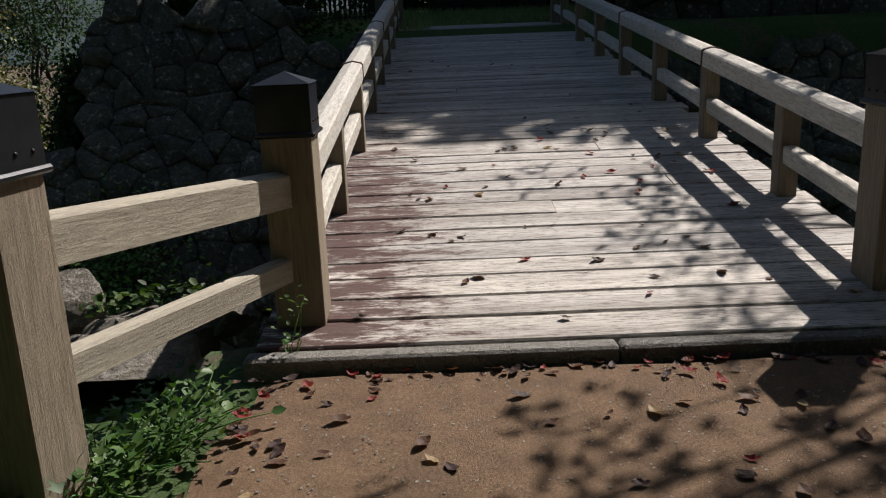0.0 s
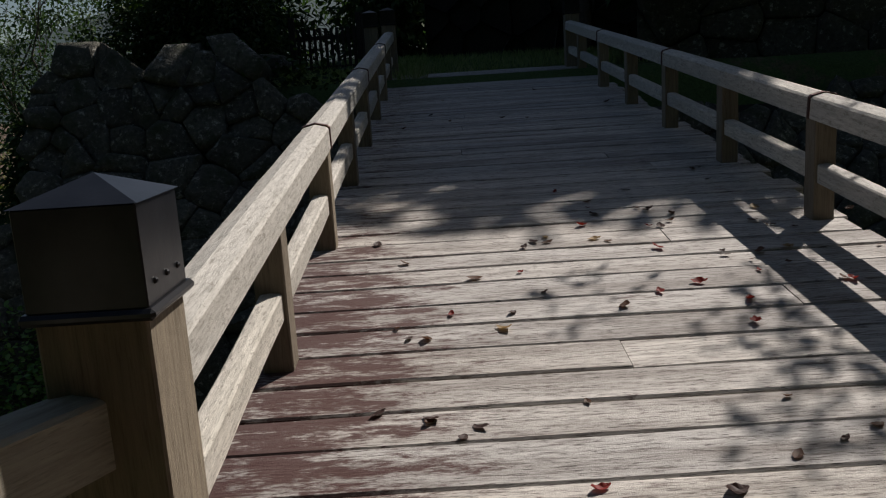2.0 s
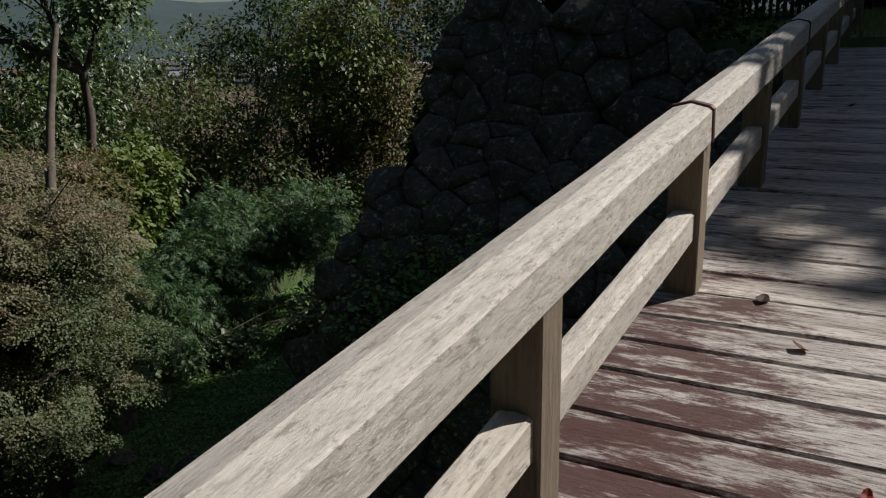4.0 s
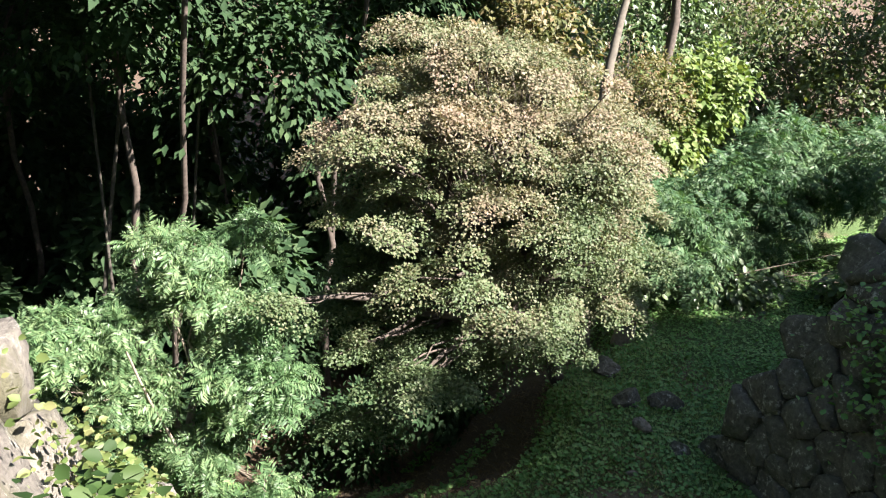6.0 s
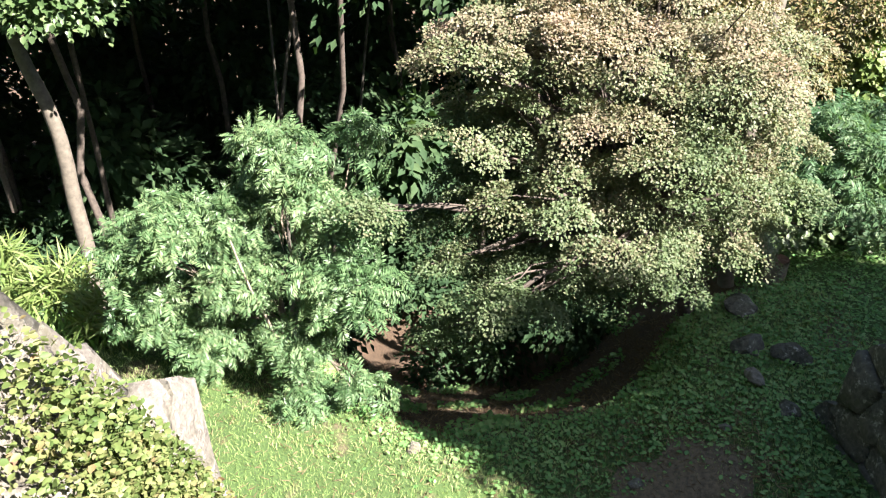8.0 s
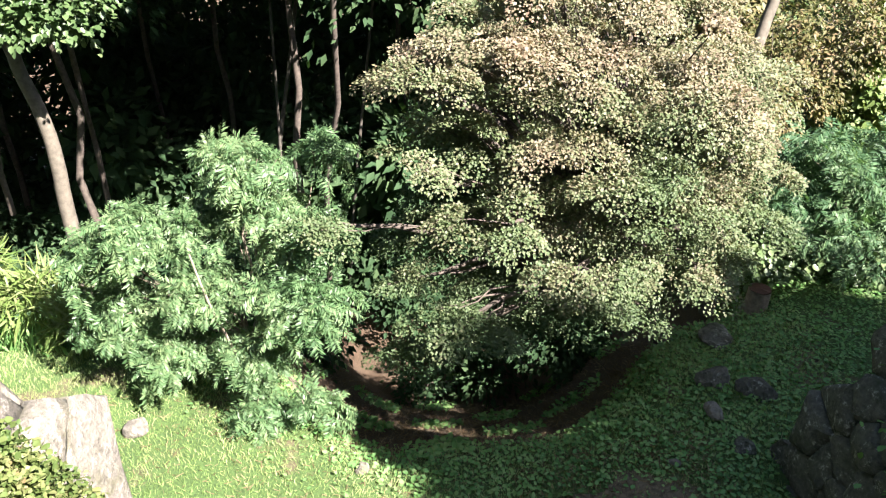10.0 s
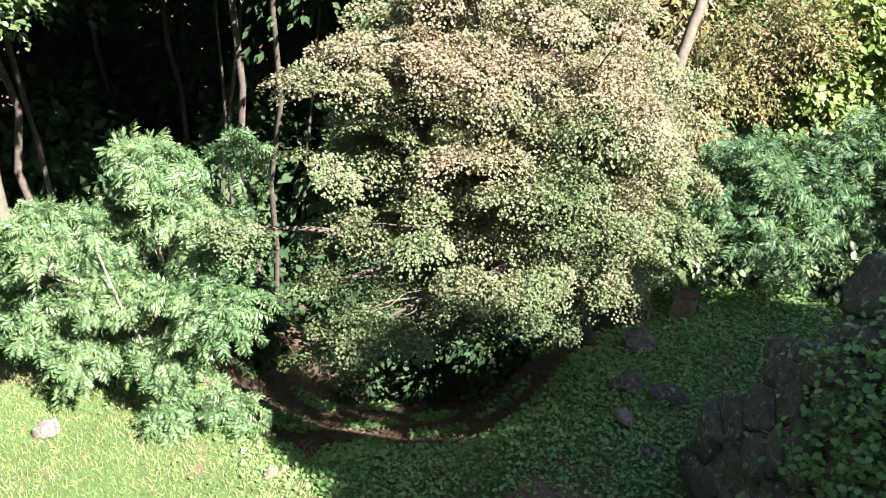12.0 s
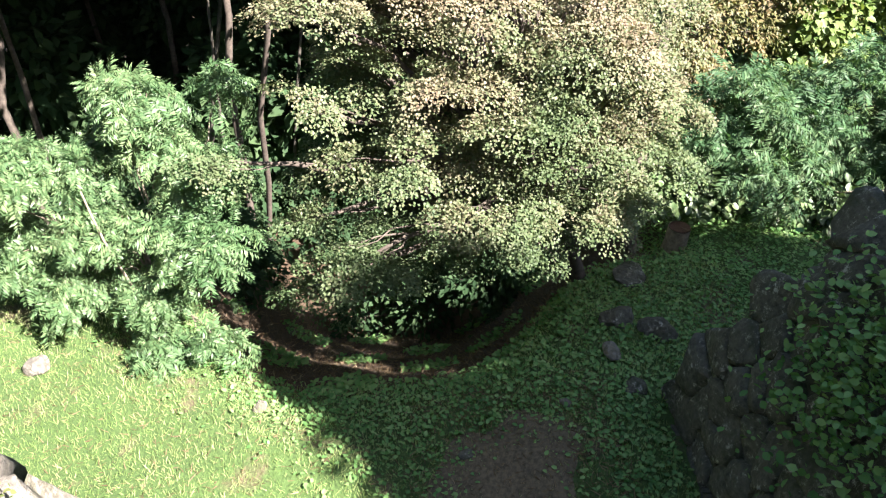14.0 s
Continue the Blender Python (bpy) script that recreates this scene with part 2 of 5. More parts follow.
def join(chunks):
    verts, tris, n = [], [], 0
    for v, t in chunks:
        verts += [tuple(p) for p in v]
        tris += [(a + n, b + n, c + n) for a, b, c in t]
        n += len(v)
    return np.array(verts, np.float32).reshape(-1, 3), np.array(tris, np.int32).reshape(-1, 3)


LEAF = (np.array([(0, 0, 0), (0.26, 0.42, 0.07), (0, 1, -0.06), (-0.26, 0.42, 0.07)], np.float32), np.array([(0, 1, 2), (0, 2, 3)]))
BROAD = (np.array([(0, 0, 0), (0.34, 0.3, 0.08), (0.30, 0.68, 0.04), (0, 1, -0.08), (-0.30, 0.68, 0.04), (-0.34, 0.3, 0.08)], np.float32),
         np.array([(0, 1, 2), (0, 2, 3), (0, 3, 4), (0, 4, 5)]))
KITE = (np.array([(0, 0, 0), (0.42, 0.48, 0.10), (0, 1, -0.08), (-0.42, 0.48, 0.10)], np.float32), np.array([(0, 1, 2), (0, 2, 3)]))
PALM = (np.array([(0, 0, 0), (0.46, 0.42, 0.10), (0.13, 0.46, 0.02), (0, 1, -0.10), (-0.13, 0.46, 0.02), (-0.46, 0.42, 0.10)], np.float32),
        np.array([(0, 1, 2), (0, 2, 4), (2, 3, 4), (0, 4, 5)]))
BLADE = (np.array([(-0.05, 0, 0), (0.05, 0, 0), (0.035, 0.55, 0.05), (-0.035, 0.55, 0.05), (0, 1, -0.10)], np.float32),
         np.array([(0, 1, 2), (0, 2, 3), (3, 2, 4)]))


def pinnate(pairs=8):
    """A compound leaf: two rows of uneven, hanging leaflets on an arching stalk."""
    rng = random.Random(12)
    v, f = [], []
    for i in range(pairs + 1):
        s = 0.12 + 0.86 * i / pairs
        z = 0.10 * math.sin(2.4 * s) - 0.36 * s * s
        size = (0.40 * math.sin(math.pi * (0.18 + 0.74 * s)) + 0.06) * rng.uniform(0.8, 1.15)
        for side in ((-1, 1) if i < pairs else (0,)):
            n = len(v)
            ax = Vector((side, 0.5 + rng.uniform(-0.2, 0.3), rng.uniform(-0.75, -0.3))).normalized() if side else Vector((0, 1, -0.6)).normalized()
            wide = Vector((-ax.y, ax.x, rng.uniform(-0.5, 0.5))).normalized() * 0.12
            p = Vector((0, s, z))
            v += [p, p + ax * 0.45 * size + wide * size, p + ax * size, p + ax * 0.45 * size - wide * size]
            f += [(n, n + 1, n + 2), (n, n + 2, n + 3)]
    n = len(v)
    v += [Vector((-0.008, 0, 0)), Vector((0.008, 0, 0)), Vector((0, 0.55, 0.0))]
    f += [(n, n + 1, n + 2)]
    return np.array([tuple(p) for p in v], np.float32), np.array(f)


PINNATE = pinnate(7)


def scatter(template, pos, ahead, up, size):
    """Copies of a template at pos, each with its own heading, upward side and size."""
    tv, tf = template
    ahead = ahead / np.linalg.norm(ahead, axis=1, keepdims=True)
    side = np.cross(ahead, up)
    side /= np.linalg.norm(side, axis=1, keepdims=True) + 1e-9
    top = np.cross(side, ahead)
    v = pos[:, None] + size[:, None, None] * (tv[None, :, :1] * side[:, None] + tv[None, :, 1:2] * ahead[:, None] + tv[None, :, 2:] * top[:, None])
    f = tf[None] + (np.arange(len(pos)) * len(tv))[:, None, None]
    return v.reshape(-1, 3), f.reshape(-1, 3)


def lobe_points(lobes, n, rg, shell=2.6):
    """Points in and near the skin of a crown of lobes (centre, radii), with their outward way."""
    vol = np.array([r[0] * r[1] * r[2] for _, r in lobes]) ** 0.7
    pick = rg.choice(len(lobes), n, p=vol / vol.sum())
    c = np.array([l[0] for l in lobes], float)[pick]
    r = np.array([l[1] for l in lobes], float)[pick]
    d = rg.normal(size=(n, 3))
    d /= np.linalg.norm(d, axis=1, keepdims=True)
    k = rg.random(n) ** (1 / shell)
    bump_k = 1 + 0.16 * np.sin(5 * d[:, :1] + 3 * d[:, 1:2] + pick[:, None]) + 0.10 * rg.normal(size=(n, 1))
    return c + d * r * k[:, None] * bump_k, d, pick


def tree(name, label, base, fork, lobes, leaf_m, bark_m, seed, clusters=500, per=40, size=0.07, spread=0.26, flat=0.45,
         template=LEAF, trunk_r=0.14, twigs=70, category="tree", group="", shell=2.6, droop=0.25, lean=0.1, slope=0.75, tumble=0.30):
    """A tree or shrub: trunk, limbs to each lobe, twigs, and leaves in clusters. Places are in the world."""
    rg, rng = np.random.default_rng(seed), random.Random(seed)
    root = new(name)
    root.location = base
    B = np.array(base, float)
    pts, out, pick = lobe_points(lobes, clusters, rg, shell)
    chunks = [limb(base, fork, trunk_r, trunk_r * 0.7, rng, lean)]
    for c, r in lobes:
        mid = Vector(fork).lerp(Vector(c), 0.9)
        chunks.append(limb(fork, mid, trunk_r * 0.55, trunk_r * 0.16, rng, 0.14))
    for i in range(min(twigs, clusters)):
        c = Vector(lobes[pick[i]][0])
        s = Vector(fork).lerp(c, rng.uniform(0.45, 0.95))
        chunks.append(limb(s, pts[i], trunk_r * 0.14, 0.006, rng, 0.10, 4))
    v, t = join(chunks)
    part("trunk", tri_mesh(name + "_wood", v - B, t, bark_m), root)
    n = clusters * per
    who = np.repeat(np.arange(clusters), per)
    ang, rad = rg.uniform(0, 2 * math.pi, n), np.sqrt(rg.random(n)) * rg.uniform(0.6, 1.4, clusters)[who]
    tilt = (out * np.array([1, 1, 0.3]) + rg.normal(size=(clusters, 3)) * 0.3)[who]
    disc = np.stack([np.cos(ang) * rad, np.sin(ang) * rad, np.zeros(n)], -1) * spread
    disc[:, 2] = -(disc * tilt).sum(1) * slope - 0.35 * spread * rad ** 2 + rg.normal(size=n) * spread * flat * 0.5
    pos = pts[who] + disc
    away = disc / (np.linalg.norm(disc, axis=1, keepdims=True) + 1e-6)
    ahead = away * 0.8 + out[who] * 0.5 + rg.normal(size=(n, 3)) * 0.5
    ahead[:, 2] -= droop
    up = np.array([0.35, 0.2, 1.0]) + rg.normal(size=(n, 3)) * tumble + out[who] * 0.45
    v, f = scatter(template, pos, ahead, up, size * rg.uniform(0.6, 1.3, n))
    part("crown", tri_mesh(name + "_leaves", v - B, f, leaf_m), root)
    return tagged(root, label, category, group)


# ---- ground ----
def smooth(a, b, x):
    f = np.clip((x - a) / (b - a), 0, 1)
    return f * f * (3 - 2 * f)


FAR_PROFILE = [(-6.0, 7.1), (-4.6, 7.35), (-3.2, 7.55), (-2.0, 8.0), (-1.0, 8.75), (0.45, 10.05), (2.1, 10.85), (3.0, 11.1)]


def moat_rim(y):
    """Where the lawn of the moat breaks off into the hollow under the trees."""
    return -10.8 + 2.7 * np.exp(-(((y - 4.2) / 2.4) ** 4))


def ground_z(x, y):
    """Near bank, dry moat and far bank; the moat opens and falls away to the west, and the town lies far below the horizon."""
    x, y = np.asarray(x, float), np.asarray(y, float)
    n = 0.10 * np.sin(x * 0.9 + 0.4) * np.sin(y * 0.8 + 1.0) + 0.05 * np.sin(x * 2.3) * np.cos(y * 2.1)
    d = moat_rim(y) - x
    drop = np.minimum(0.68 * (np.sqrt(d * d + 0.25) + d) / 2, 4.6)
    floor = FLOOR + n - drop * smooth(9.5, 7.5, y) - 3.0 * smooth(-18, -34, x)
    floor = floor + 0.38 * smooth(4.2, 6.8, y) * smooth(-11.5, -8.0, x)
    dip = 0.28 * smooth(-1.85, -2.3, x) * smooth(-1.4, 0.2, y)
    bank = np.minimum(np.minimum(-0.10 - dip + 0.03 * n, (x + 4.72) / 0.37 - 0.12), (0.52 - y) / 0.30)
    z = np.where(x > -6.6, np.maximum(floor, bank), floor)
    west = (1 - smooth(-14, -5, y)) * smooth(-16, -6, x) * 0.6
    z = np.maximum(z, floor * (1 - west) - 0.1 * west)
    zs, ys = zip(*FAR_PROFILE)
    rise = np.interp(y - 0.2, ys, zs) - 0.15
    far = np.minimum(np.minimum(1.40 + 0.09 * (y - 12).clip(0, 6), rise), (x + 6.5) / 0.225)
    z = np.where((x > -7.7) & (y > 7.2), np.maximum(z, far), z)
    away = smooth(60, 400, np.hypot(x, y))
    return z * (1 - away) + -18.0 * away


def grid_axis(fine_lo, fine_hi, step, reach):
    a = list(np.arange(fine_lo, fine_hi + 1e-6, step))
    g = step
    while a[-1] < reach:
        g *= 1.35
        a.append(a[-1] + g)
    g = step
    while a[0] > -reach:
        g *= 1.35
        a.insert(0, a[0] - g)
    return np.array(a)


gx, gy = grid_axis(-22, 8, 0.22, 2500), grid_axis(-8, 20, 0.22, 2500)
GX, GY = np.meshgrid(gx, gy, indexing="ij")
GZ = ground_z(GX, GY)
gv = np.stack([GX, GY, GZ], -1).reshape(-1, 3)
ny = len(gy)
ii, jj = np.meshgrid(np.arange(len(gx) - 1), np.arange(ny - 1), indexing="ij")
q = (ii * ny + jj).ravel()
gt = np.concatenate([np.stack([q, q + ny, q + ny + 1], -1), np.stack([q, q + ny + 1, q + 1], -1)])
ground_mesh = tri_mesh("ground", gv, gt, M_GROUND)
ground_mesh.polygons.foreach_set("use_smooth", [True] * len(ground_mesh.polygons))
ground = tagged(new("ground", ground_mesh), "green and brown weedy ground of a dry castle moat", "ground", kind="structure")

# ---- packed-earth path before the bridge ----
def path_sheet(x0, x1, y0, y1, step, lift, wav):
    xs, ys = np.arange(x0, x1 + 1e-6, step), np.arange(y0, y1 + 1e-6, step)
    X, Y = np.meshgrid(xs, ys, indexing="ij")
    edge = np.clip((X - x0) / 0.5, 0, 1)
    X = X + (1 - edge) * wav * np.sin(Y * 2.7 + 0.8) + (1 - edge) * 0.06 * np.sin(Y * 9)
    Z = ground_z(X, Y) + lift * np.clip((X - x0) / 0.2, -0.5, 1) + 0.008 * np.sin(X * 7) * np.sin(Y * 6)
    v = np.stack([X, Y, Z], -1).reshape(-1, 3)
    k = len(ys)
    a, b = np.meshgrid(np.arange(len(xs) - 1), np.arange(k - 1), indexing="ij")
    s = (a * k + b).ravel()
    f = np.concatenate([np.stack([s, s + k, s + k + 1], -1), np.stack([s, s + k + 1, s + 1], -1)])
    me = tri_mesh("path", v, f, M_DIRT)
    me.polygons.foreach_set("use_smooth", [True] * len(me.polygons))
    return me


tagged(new("pavement_path", path_sheet(-1.62, 6.0, -14.0, -0.03, 0.1, 0.03, 0.16)), "brown packed earth path strewn with dry leaves", "path", kind="structure")


# ---- battered stone walls ----
def clip_cell(poly, mid, way):
    """The part of a polygon on the near side of the line through mid across way."""
    out = []
    for i, p in enumerate(poly):
        q = poly[(i + 1) % len(poly)]
        dp, dq = (p - mid).dot(way), (q - mid).dot(way)
        if dp <= 0:
            out.append(p)
        if dp * dq < 0:
            out.append(p + (q - p) * (dp / (dp - dq)))
    return out


def rubble_cells(u0, u1, v0, v1, step, seed):
    """Close-fitting uneven polygons that fill a rectangle."""
    rng = random.Random(seed)
    pts, v, row = [], v0, 0
    while v < v1:
        u = u0 + (row % 2) * step * 0.6
        while u < u1:
            if rng.random() < 0.70:
                pts.append(Vector((u + rng.uniform(-0.42, 0.42) * step, v + rng.uniform(-0.40, 0.40) * step)))
            u += step * 1.25
        v += step * 0.9
        row += 1
    for p in pts:
        poly = [p + Vector(c) * step * 1.6 for c in ((-1, -0.75), (1, -0.75), (1, 0.75), (-1, 0.75))]
        for mid, way in (((u0, v0), (-1, 0)), ((u0, v0), (0, -1)), ((u1, v1), (1, 0)), ((u1, v1), (0, 1))):
            poly = clip_cell(poly, Vector(mid), Vector(way)) if len(poly) > 2 else poly
        for o in pts:
            if o is not p and (o - p).length < step * 3:
                poly = clip_cell(poly, (p + o) / 2, o - p)
                if len(poly) < 3:
                    break
        if len(poly) >= 3:
            yield p, poly


def stone_piece(p, poly, surf, rng, mat, proud):
    """One dressed-off boulder: rounded shoulders, a tilted uneven face, a body that runs back into the wall."""
    c = sum(poly, Vector((0, 0))) / len(poly)
    ring = []
    for i, a in enumerate(poly):
        b = poly[(i + 1) % len(poly)]
        ring += [a, (a + b) / 2 + (a - c).normalized() * rng.uniform(0.0, 0.02)]
    n = len(ring)
    rise, tilt = rng.uniform(0.02, 0.8 * proud), Vector((rng.uniform(-0.26, 0.26), rng.uniform(-0.26, 0.26)))
    verts = []
    for scale, depth in ((0.97, -0.34), (0.985, -0.02), (0.955, 0.62), (0.74, 1.0)):
        for a in ring:
            o = c + (a - c) * scale * rng.uniform(0.965, 1.02)
            place, nrm = surf(o.x, o.y)
            d = depth if depth < 0 else depth * rise + tilt.dot(o - c) * (0.7 if depth < 1 else 1) + rng.uniform(-0.018, 0.018)
            verts.append(place + nrm * d)
    place, nrm = surf(c.x, c.y)
    verts.append(place + nrm * (rise + rng.uniform(0, 0.03)))
    faces = [(k * n + i, k * n + (i + 1) % n, (k + 1) * n + (i + 1) % n, (k + 1) * n + i) for k in range(3) for i in range(n)]
    faces += [(3 * n + i, 3 * n + (i + 1) % n, 4 * n) for i in range(n)]
    tris = [t for f in faces for t in ([f] if len(f) == 3 else [(f[0], f[1], f[2]), (f[0], f[2], f[3])])]
    return verts, tris


def lay_stones(parent, surf, u0, u1, v0, v1, step, seed, limit, mat, keep=None, proud=0.12):
    """Fills a surface surf(u, v) -> place, normal with close-fitting stones; the nearest are pieces of their own."""
    rng = random.Random(seed)
    made = []
    for p, poly in rubble_cells(u0, u1, v0, v1, step, seed):
        place = surf(p.x, p.y)[0]
        if keep and not keep(place):
            continue
        made.append(((place - Vector((-1.3, 4.0, 1.5))).length, stone_piece(p, poly, surf, rng, mat, proud), place))
    made.sort(key=lambda m: m[0])
    for _, (v, t), place in made[:limit]:
        me = tri_mesh("stone", np.array([tuple(a - place) for a in v]), np.array(t), mat)
        part("stone", me, parent, at=Matrix.Translation(place))
    if made[limit:]:
        v, t = join([m[1] for m in made[limit:]])
        part("far_stones", tri_mesh("far_stones", v, t, mat), parent)["kind"] = "stuff"


def profile(z, table):
    zs, ys = zip(*table)
    return float(np.interp(z, zs, ys))


def wall_sheet(name, surf, us, vs, mat):
    v = [surf(u, w)[0] - surf(u, w)[1] * 0.22 for u in us for w in vs]
    k = len(vs)
    f = [(i * k + j, (i + 1) * k + j, (i + 1) * k + j + 1, i * k + j + 1) for i in range(len(us) - 1) for j in range(k - 1)]
    return mesh_of(name, v, f, mat)


NEAR_SLOPE = 0.30
FAR_ARC = np.concatenate([[0], np.cumsum([math.hypot(b[0] - a[0], b[1] - a[1]) for a, b in zip(FAR_PROFILE, FAR_PROFILE[1:])])])


def far_face(u, v):
    z = float(np.interp(v, FAR_ARC, [p[0] for p in FAR_PROFILE]))
    y, y2 = profile(z, FAR_PROFILE), profile(z + 0.25, FAR_PROFILE)
    return Vector((u, y, z)), Vector((0, -0.25, y2 - y + 0.001)).normalized()


def far_corner(z):
    return -6.65 + 0.225 * z


def far_inner(u, v):
    """The far face, held back from the leaning corner."""
    z = float(np.interp(v, FAR_ARC, [p[0] for p in FAR_PROFILE]))
    return far_face(max(u, far_corner(z) + 0.15), v)


def far_side(u, v):
    z = float(np.interp(v, FAR_ARC, [p[0] for p in FAR_PROFILE]))
    return Vector((far_corner(z) - 0.1, profile(z, FAR_PROFILE) + u, z)), Vector((-1, 0, 0.225)).normalized()


def near_face(u, v):
    return Vector((u, 0.6 - NEAR_SLOPE * v, v)), Vector((0, 1, NEAR_SLOPE)).normalized()


def near_corner(z):
    return -4.7 + 0.37 * z


def near_side(u, v):
    return Vector((near_corner(v), 0.6 - NEAR_SLOPE * v - u, v)), Vector((-1, 0, 0.37)).normalized()


def upright(x0, y0, x1, y1):
    """A plumb face from one plan point to another; its outside is on the right of the way."""
    a, b = Vector((x0, y0, 0)), Vector((x1, y1, 0))
    d = (b - a).normalized()
    nrm = Vector((d.y, -d.x, 0.12)).normalized()
    return lambda u, v: (a + d * u + Vector((-nrm.x * 0.12 * v, -nrm.y * 0.12 * v, v)), nrm)


# ---- the bridge ----
RAIL_X = 1.455          # middle of the rails and posts
TURN = pose(0, 0, 0, math.degrees(math.atan(SLOPE)))
deck = new("floor_deck")
deck.matrix_basis = TURN
tagged(deck, "weathered grey plank deck of the wooden bridge, stained along one edge", "bridge deck", kind="structure")
COS = math.cos(math.atan(SLOPE))


def plank_mesh(length, width, seed):
    rng = random.Random(seed)
    bm = bmesh.new()
    nx = 5
    ring = []
    for i in range(nx + 1):
        x = -length / 2 + length * i / nx
        w0, w1 = rng.uniform(-0.004, 0.004), rng.uniform(-0.004, 0.004)
        zt = rng.uniform(-0.003, 0.003)
        c = 0.008
        prof = [(-width / 2 + w0, -0.06), (width / 2 + w1, -0.06), (width / 2 + w1, zt - c), (width / 2 + w1 - c, zt), (-width / 2 + w0 + c, zt), (-width / 2 + w0, zt - c)]
        ring.append([bm.verts.new((x, y, z)) for y, z in prof])
    for a, b in zip(ring, ring[1:]):
        for k in range(6):
            bm.faces.new((a[k], a[(k + 1) % 6], b[(k + 1) % 6], b[k]))
    bm.faces.new(ring[0][::-1])
    bm.faces.new(ring[-1])
    bmesh.ops.recalc_face_normals(bm, faces=bm.faces)
    return from_bm("plank", bm, M_DECK)


def lay_deck():
    rng = random.Random(4)
    s, i = 0.05, 0
    end = DECK_END / COS
    while s < end:
        w = 0.256 if i == 7 else rng.choice((0.225, 0.245, 0.262, 0.25)) if i > 7 else 1.644 / 7 + (0.018, -0.012, 0.01, -0.02, 0.014, -0.01, 0.0)[i]
        xl, xr = -1.60 + rng.uniform(-0.05, 0.04), 1.58 + rng.uniform(-0.06, 0.05)
        gap = rng.choice((0.006, 0.009, 0.012, 0.013))
        if i == 7:
            cut = [-0.075]
        elif rng.random() < 0.15 and i > 8:
            cut = [rng.uniform(-0.7, 0.9)]
        else:
            cut = []
        ends = [xl, *cut, xr]
        for a, b in zip(ends, ends[1:]):
            me = plank_mesh(b - a - 0.006, w - gap, 100 + i * 3)
            part("plank", me, deck, at=pose((a + b) / 2, s + w / 2, rng.uniform(-0.004, 0.004), rng.uniform(-0.5, 0.5), 0, rng.uniform(-0.12, 0.12)))
        s += w
        i += 1


def beam(name, label, x, half, z0, z1):
    ob = tagged(new(name, from_bm(name, box_bm((-half, 0.1, z0), (half, DECK_END / COS + 0.4, z1), 0.015), M_BEAM)), label, "beam", "deck beams")
    ob.matrix_basis = pose(x, 0, 0, math.degrees(math.atan(SLOPE)))
    return ob


for bx in (-1.3, -0.45, 0.45, 1.3):
    beam("bridge_beam", "dark timber beam under the plank deck", bx, 0.12, -0.40, -0.07)

SILL = tagged(new("sill"), "long grey stone sill at the foot of the bridge deck", "sill", kind="structure")
for a, b in ((-1.66, -0.06), (-0.05, 1.70)):
    part("sill_stone", from_bm("sill_stone", box_bm((a, -0.055, -0.30), (b, 0.045, -0.004), 0.012), M_SILL), SILL)


def ridge_bar(length, wide, high, crown, bevel, mat, seed):
    """A handrail along +y with a slightly crowned top."""
    rng = random.Random(seed)
    bm = bmesh.new()
    ring = []
    n = max(2, int(length / 0.3))
    for i in range(n + 1):
        j = rng.uniform(-0.0025, 0.0025)
        w, c = wide / 2 + j, bevel
        prof = [(-w, 0), (w, 0), (w, high - c), (w - c, high), (0.0, high + crown), (-w + c, high), (-w, high - c)]
        ring.append([bm.verts.new((x, length * i / n, z)) for x, z in prof])
    for a, b in zip(ring, ring[1:]):
        for k in range(7):
            bm.faces.new((a[k], a[(k + 1) % 7], b[(k + 1) % 7], b[k]))
    bm.faces.new(ring[0])
    bm.faces.new(ring[-1][::-1])
    bmesh.ops.recalc_face_normals(bm, faces=bm.faces)
    return from_bm("rail", bm, mat)


def post_with_cap(x, y, z0, z_rim, size, name="newel_post", label="square brown wooden post with a dark metal cap", turn=0):
    root = new(name)
    root.matrix_basis = pose(x, y, z0, 0, 0, turn)
    h = size / 2
    part("shaft", from_bm("shaft", box_bm((-h, -h, 0), (h, h, z_rim - z0 + 0.02), 0.006), M_POST), root)
    c = h + 0.008
    bm = box_bm((-c, -c, z_rim - z0), (c, c, z_rim - z0 + 0.215), 0.003)
    top = z_rim - z0 + 0.2155
    e = c + 0.006
    base = [bm.verts.new(p) for p in ((-e, -e, top), (e, -e, top), (e, e, top), (-e, e, top))]
    apex = bm.verts.new((0, 0, top + 0.052))
    for k in range(4):
        bm.faces.new((base[k], base[(k + 1) % 4], apex))
    bm.faces.new(base[::-1])
    cap = part("cap", from_bm("cap", bm, M_CAP), root, "dark patinated metal cap with a pyramid top")
    r = c + 0.014
    part("rim", from_bm("rim", box_bm((-r, -r, z_rim - z0 - 0.012), (r, r, z_rim - z0 + 0.012), 0.008), M_CAP), cap)
    for k in range(3):
        for sx in (-1, 1):
            bm = bmesh.new()
            bmesh.ops.create_uvsphere(bm, u_segments=8, v_segments=5, radius=0.0075)
            bmesh.ops.translate(bm, verts=bm.verts, vec=(sx * c, -0.07 + 0.07 * k, z_rim - z0 + 0.055))
            part("rivet", from_bm("rivet", bm, M_CAP), cap)
    return tagged(root, label, "post", "newel posts")


BAY = 1.525
POSTS = [1.88 + BAY * k for k in range(7)]


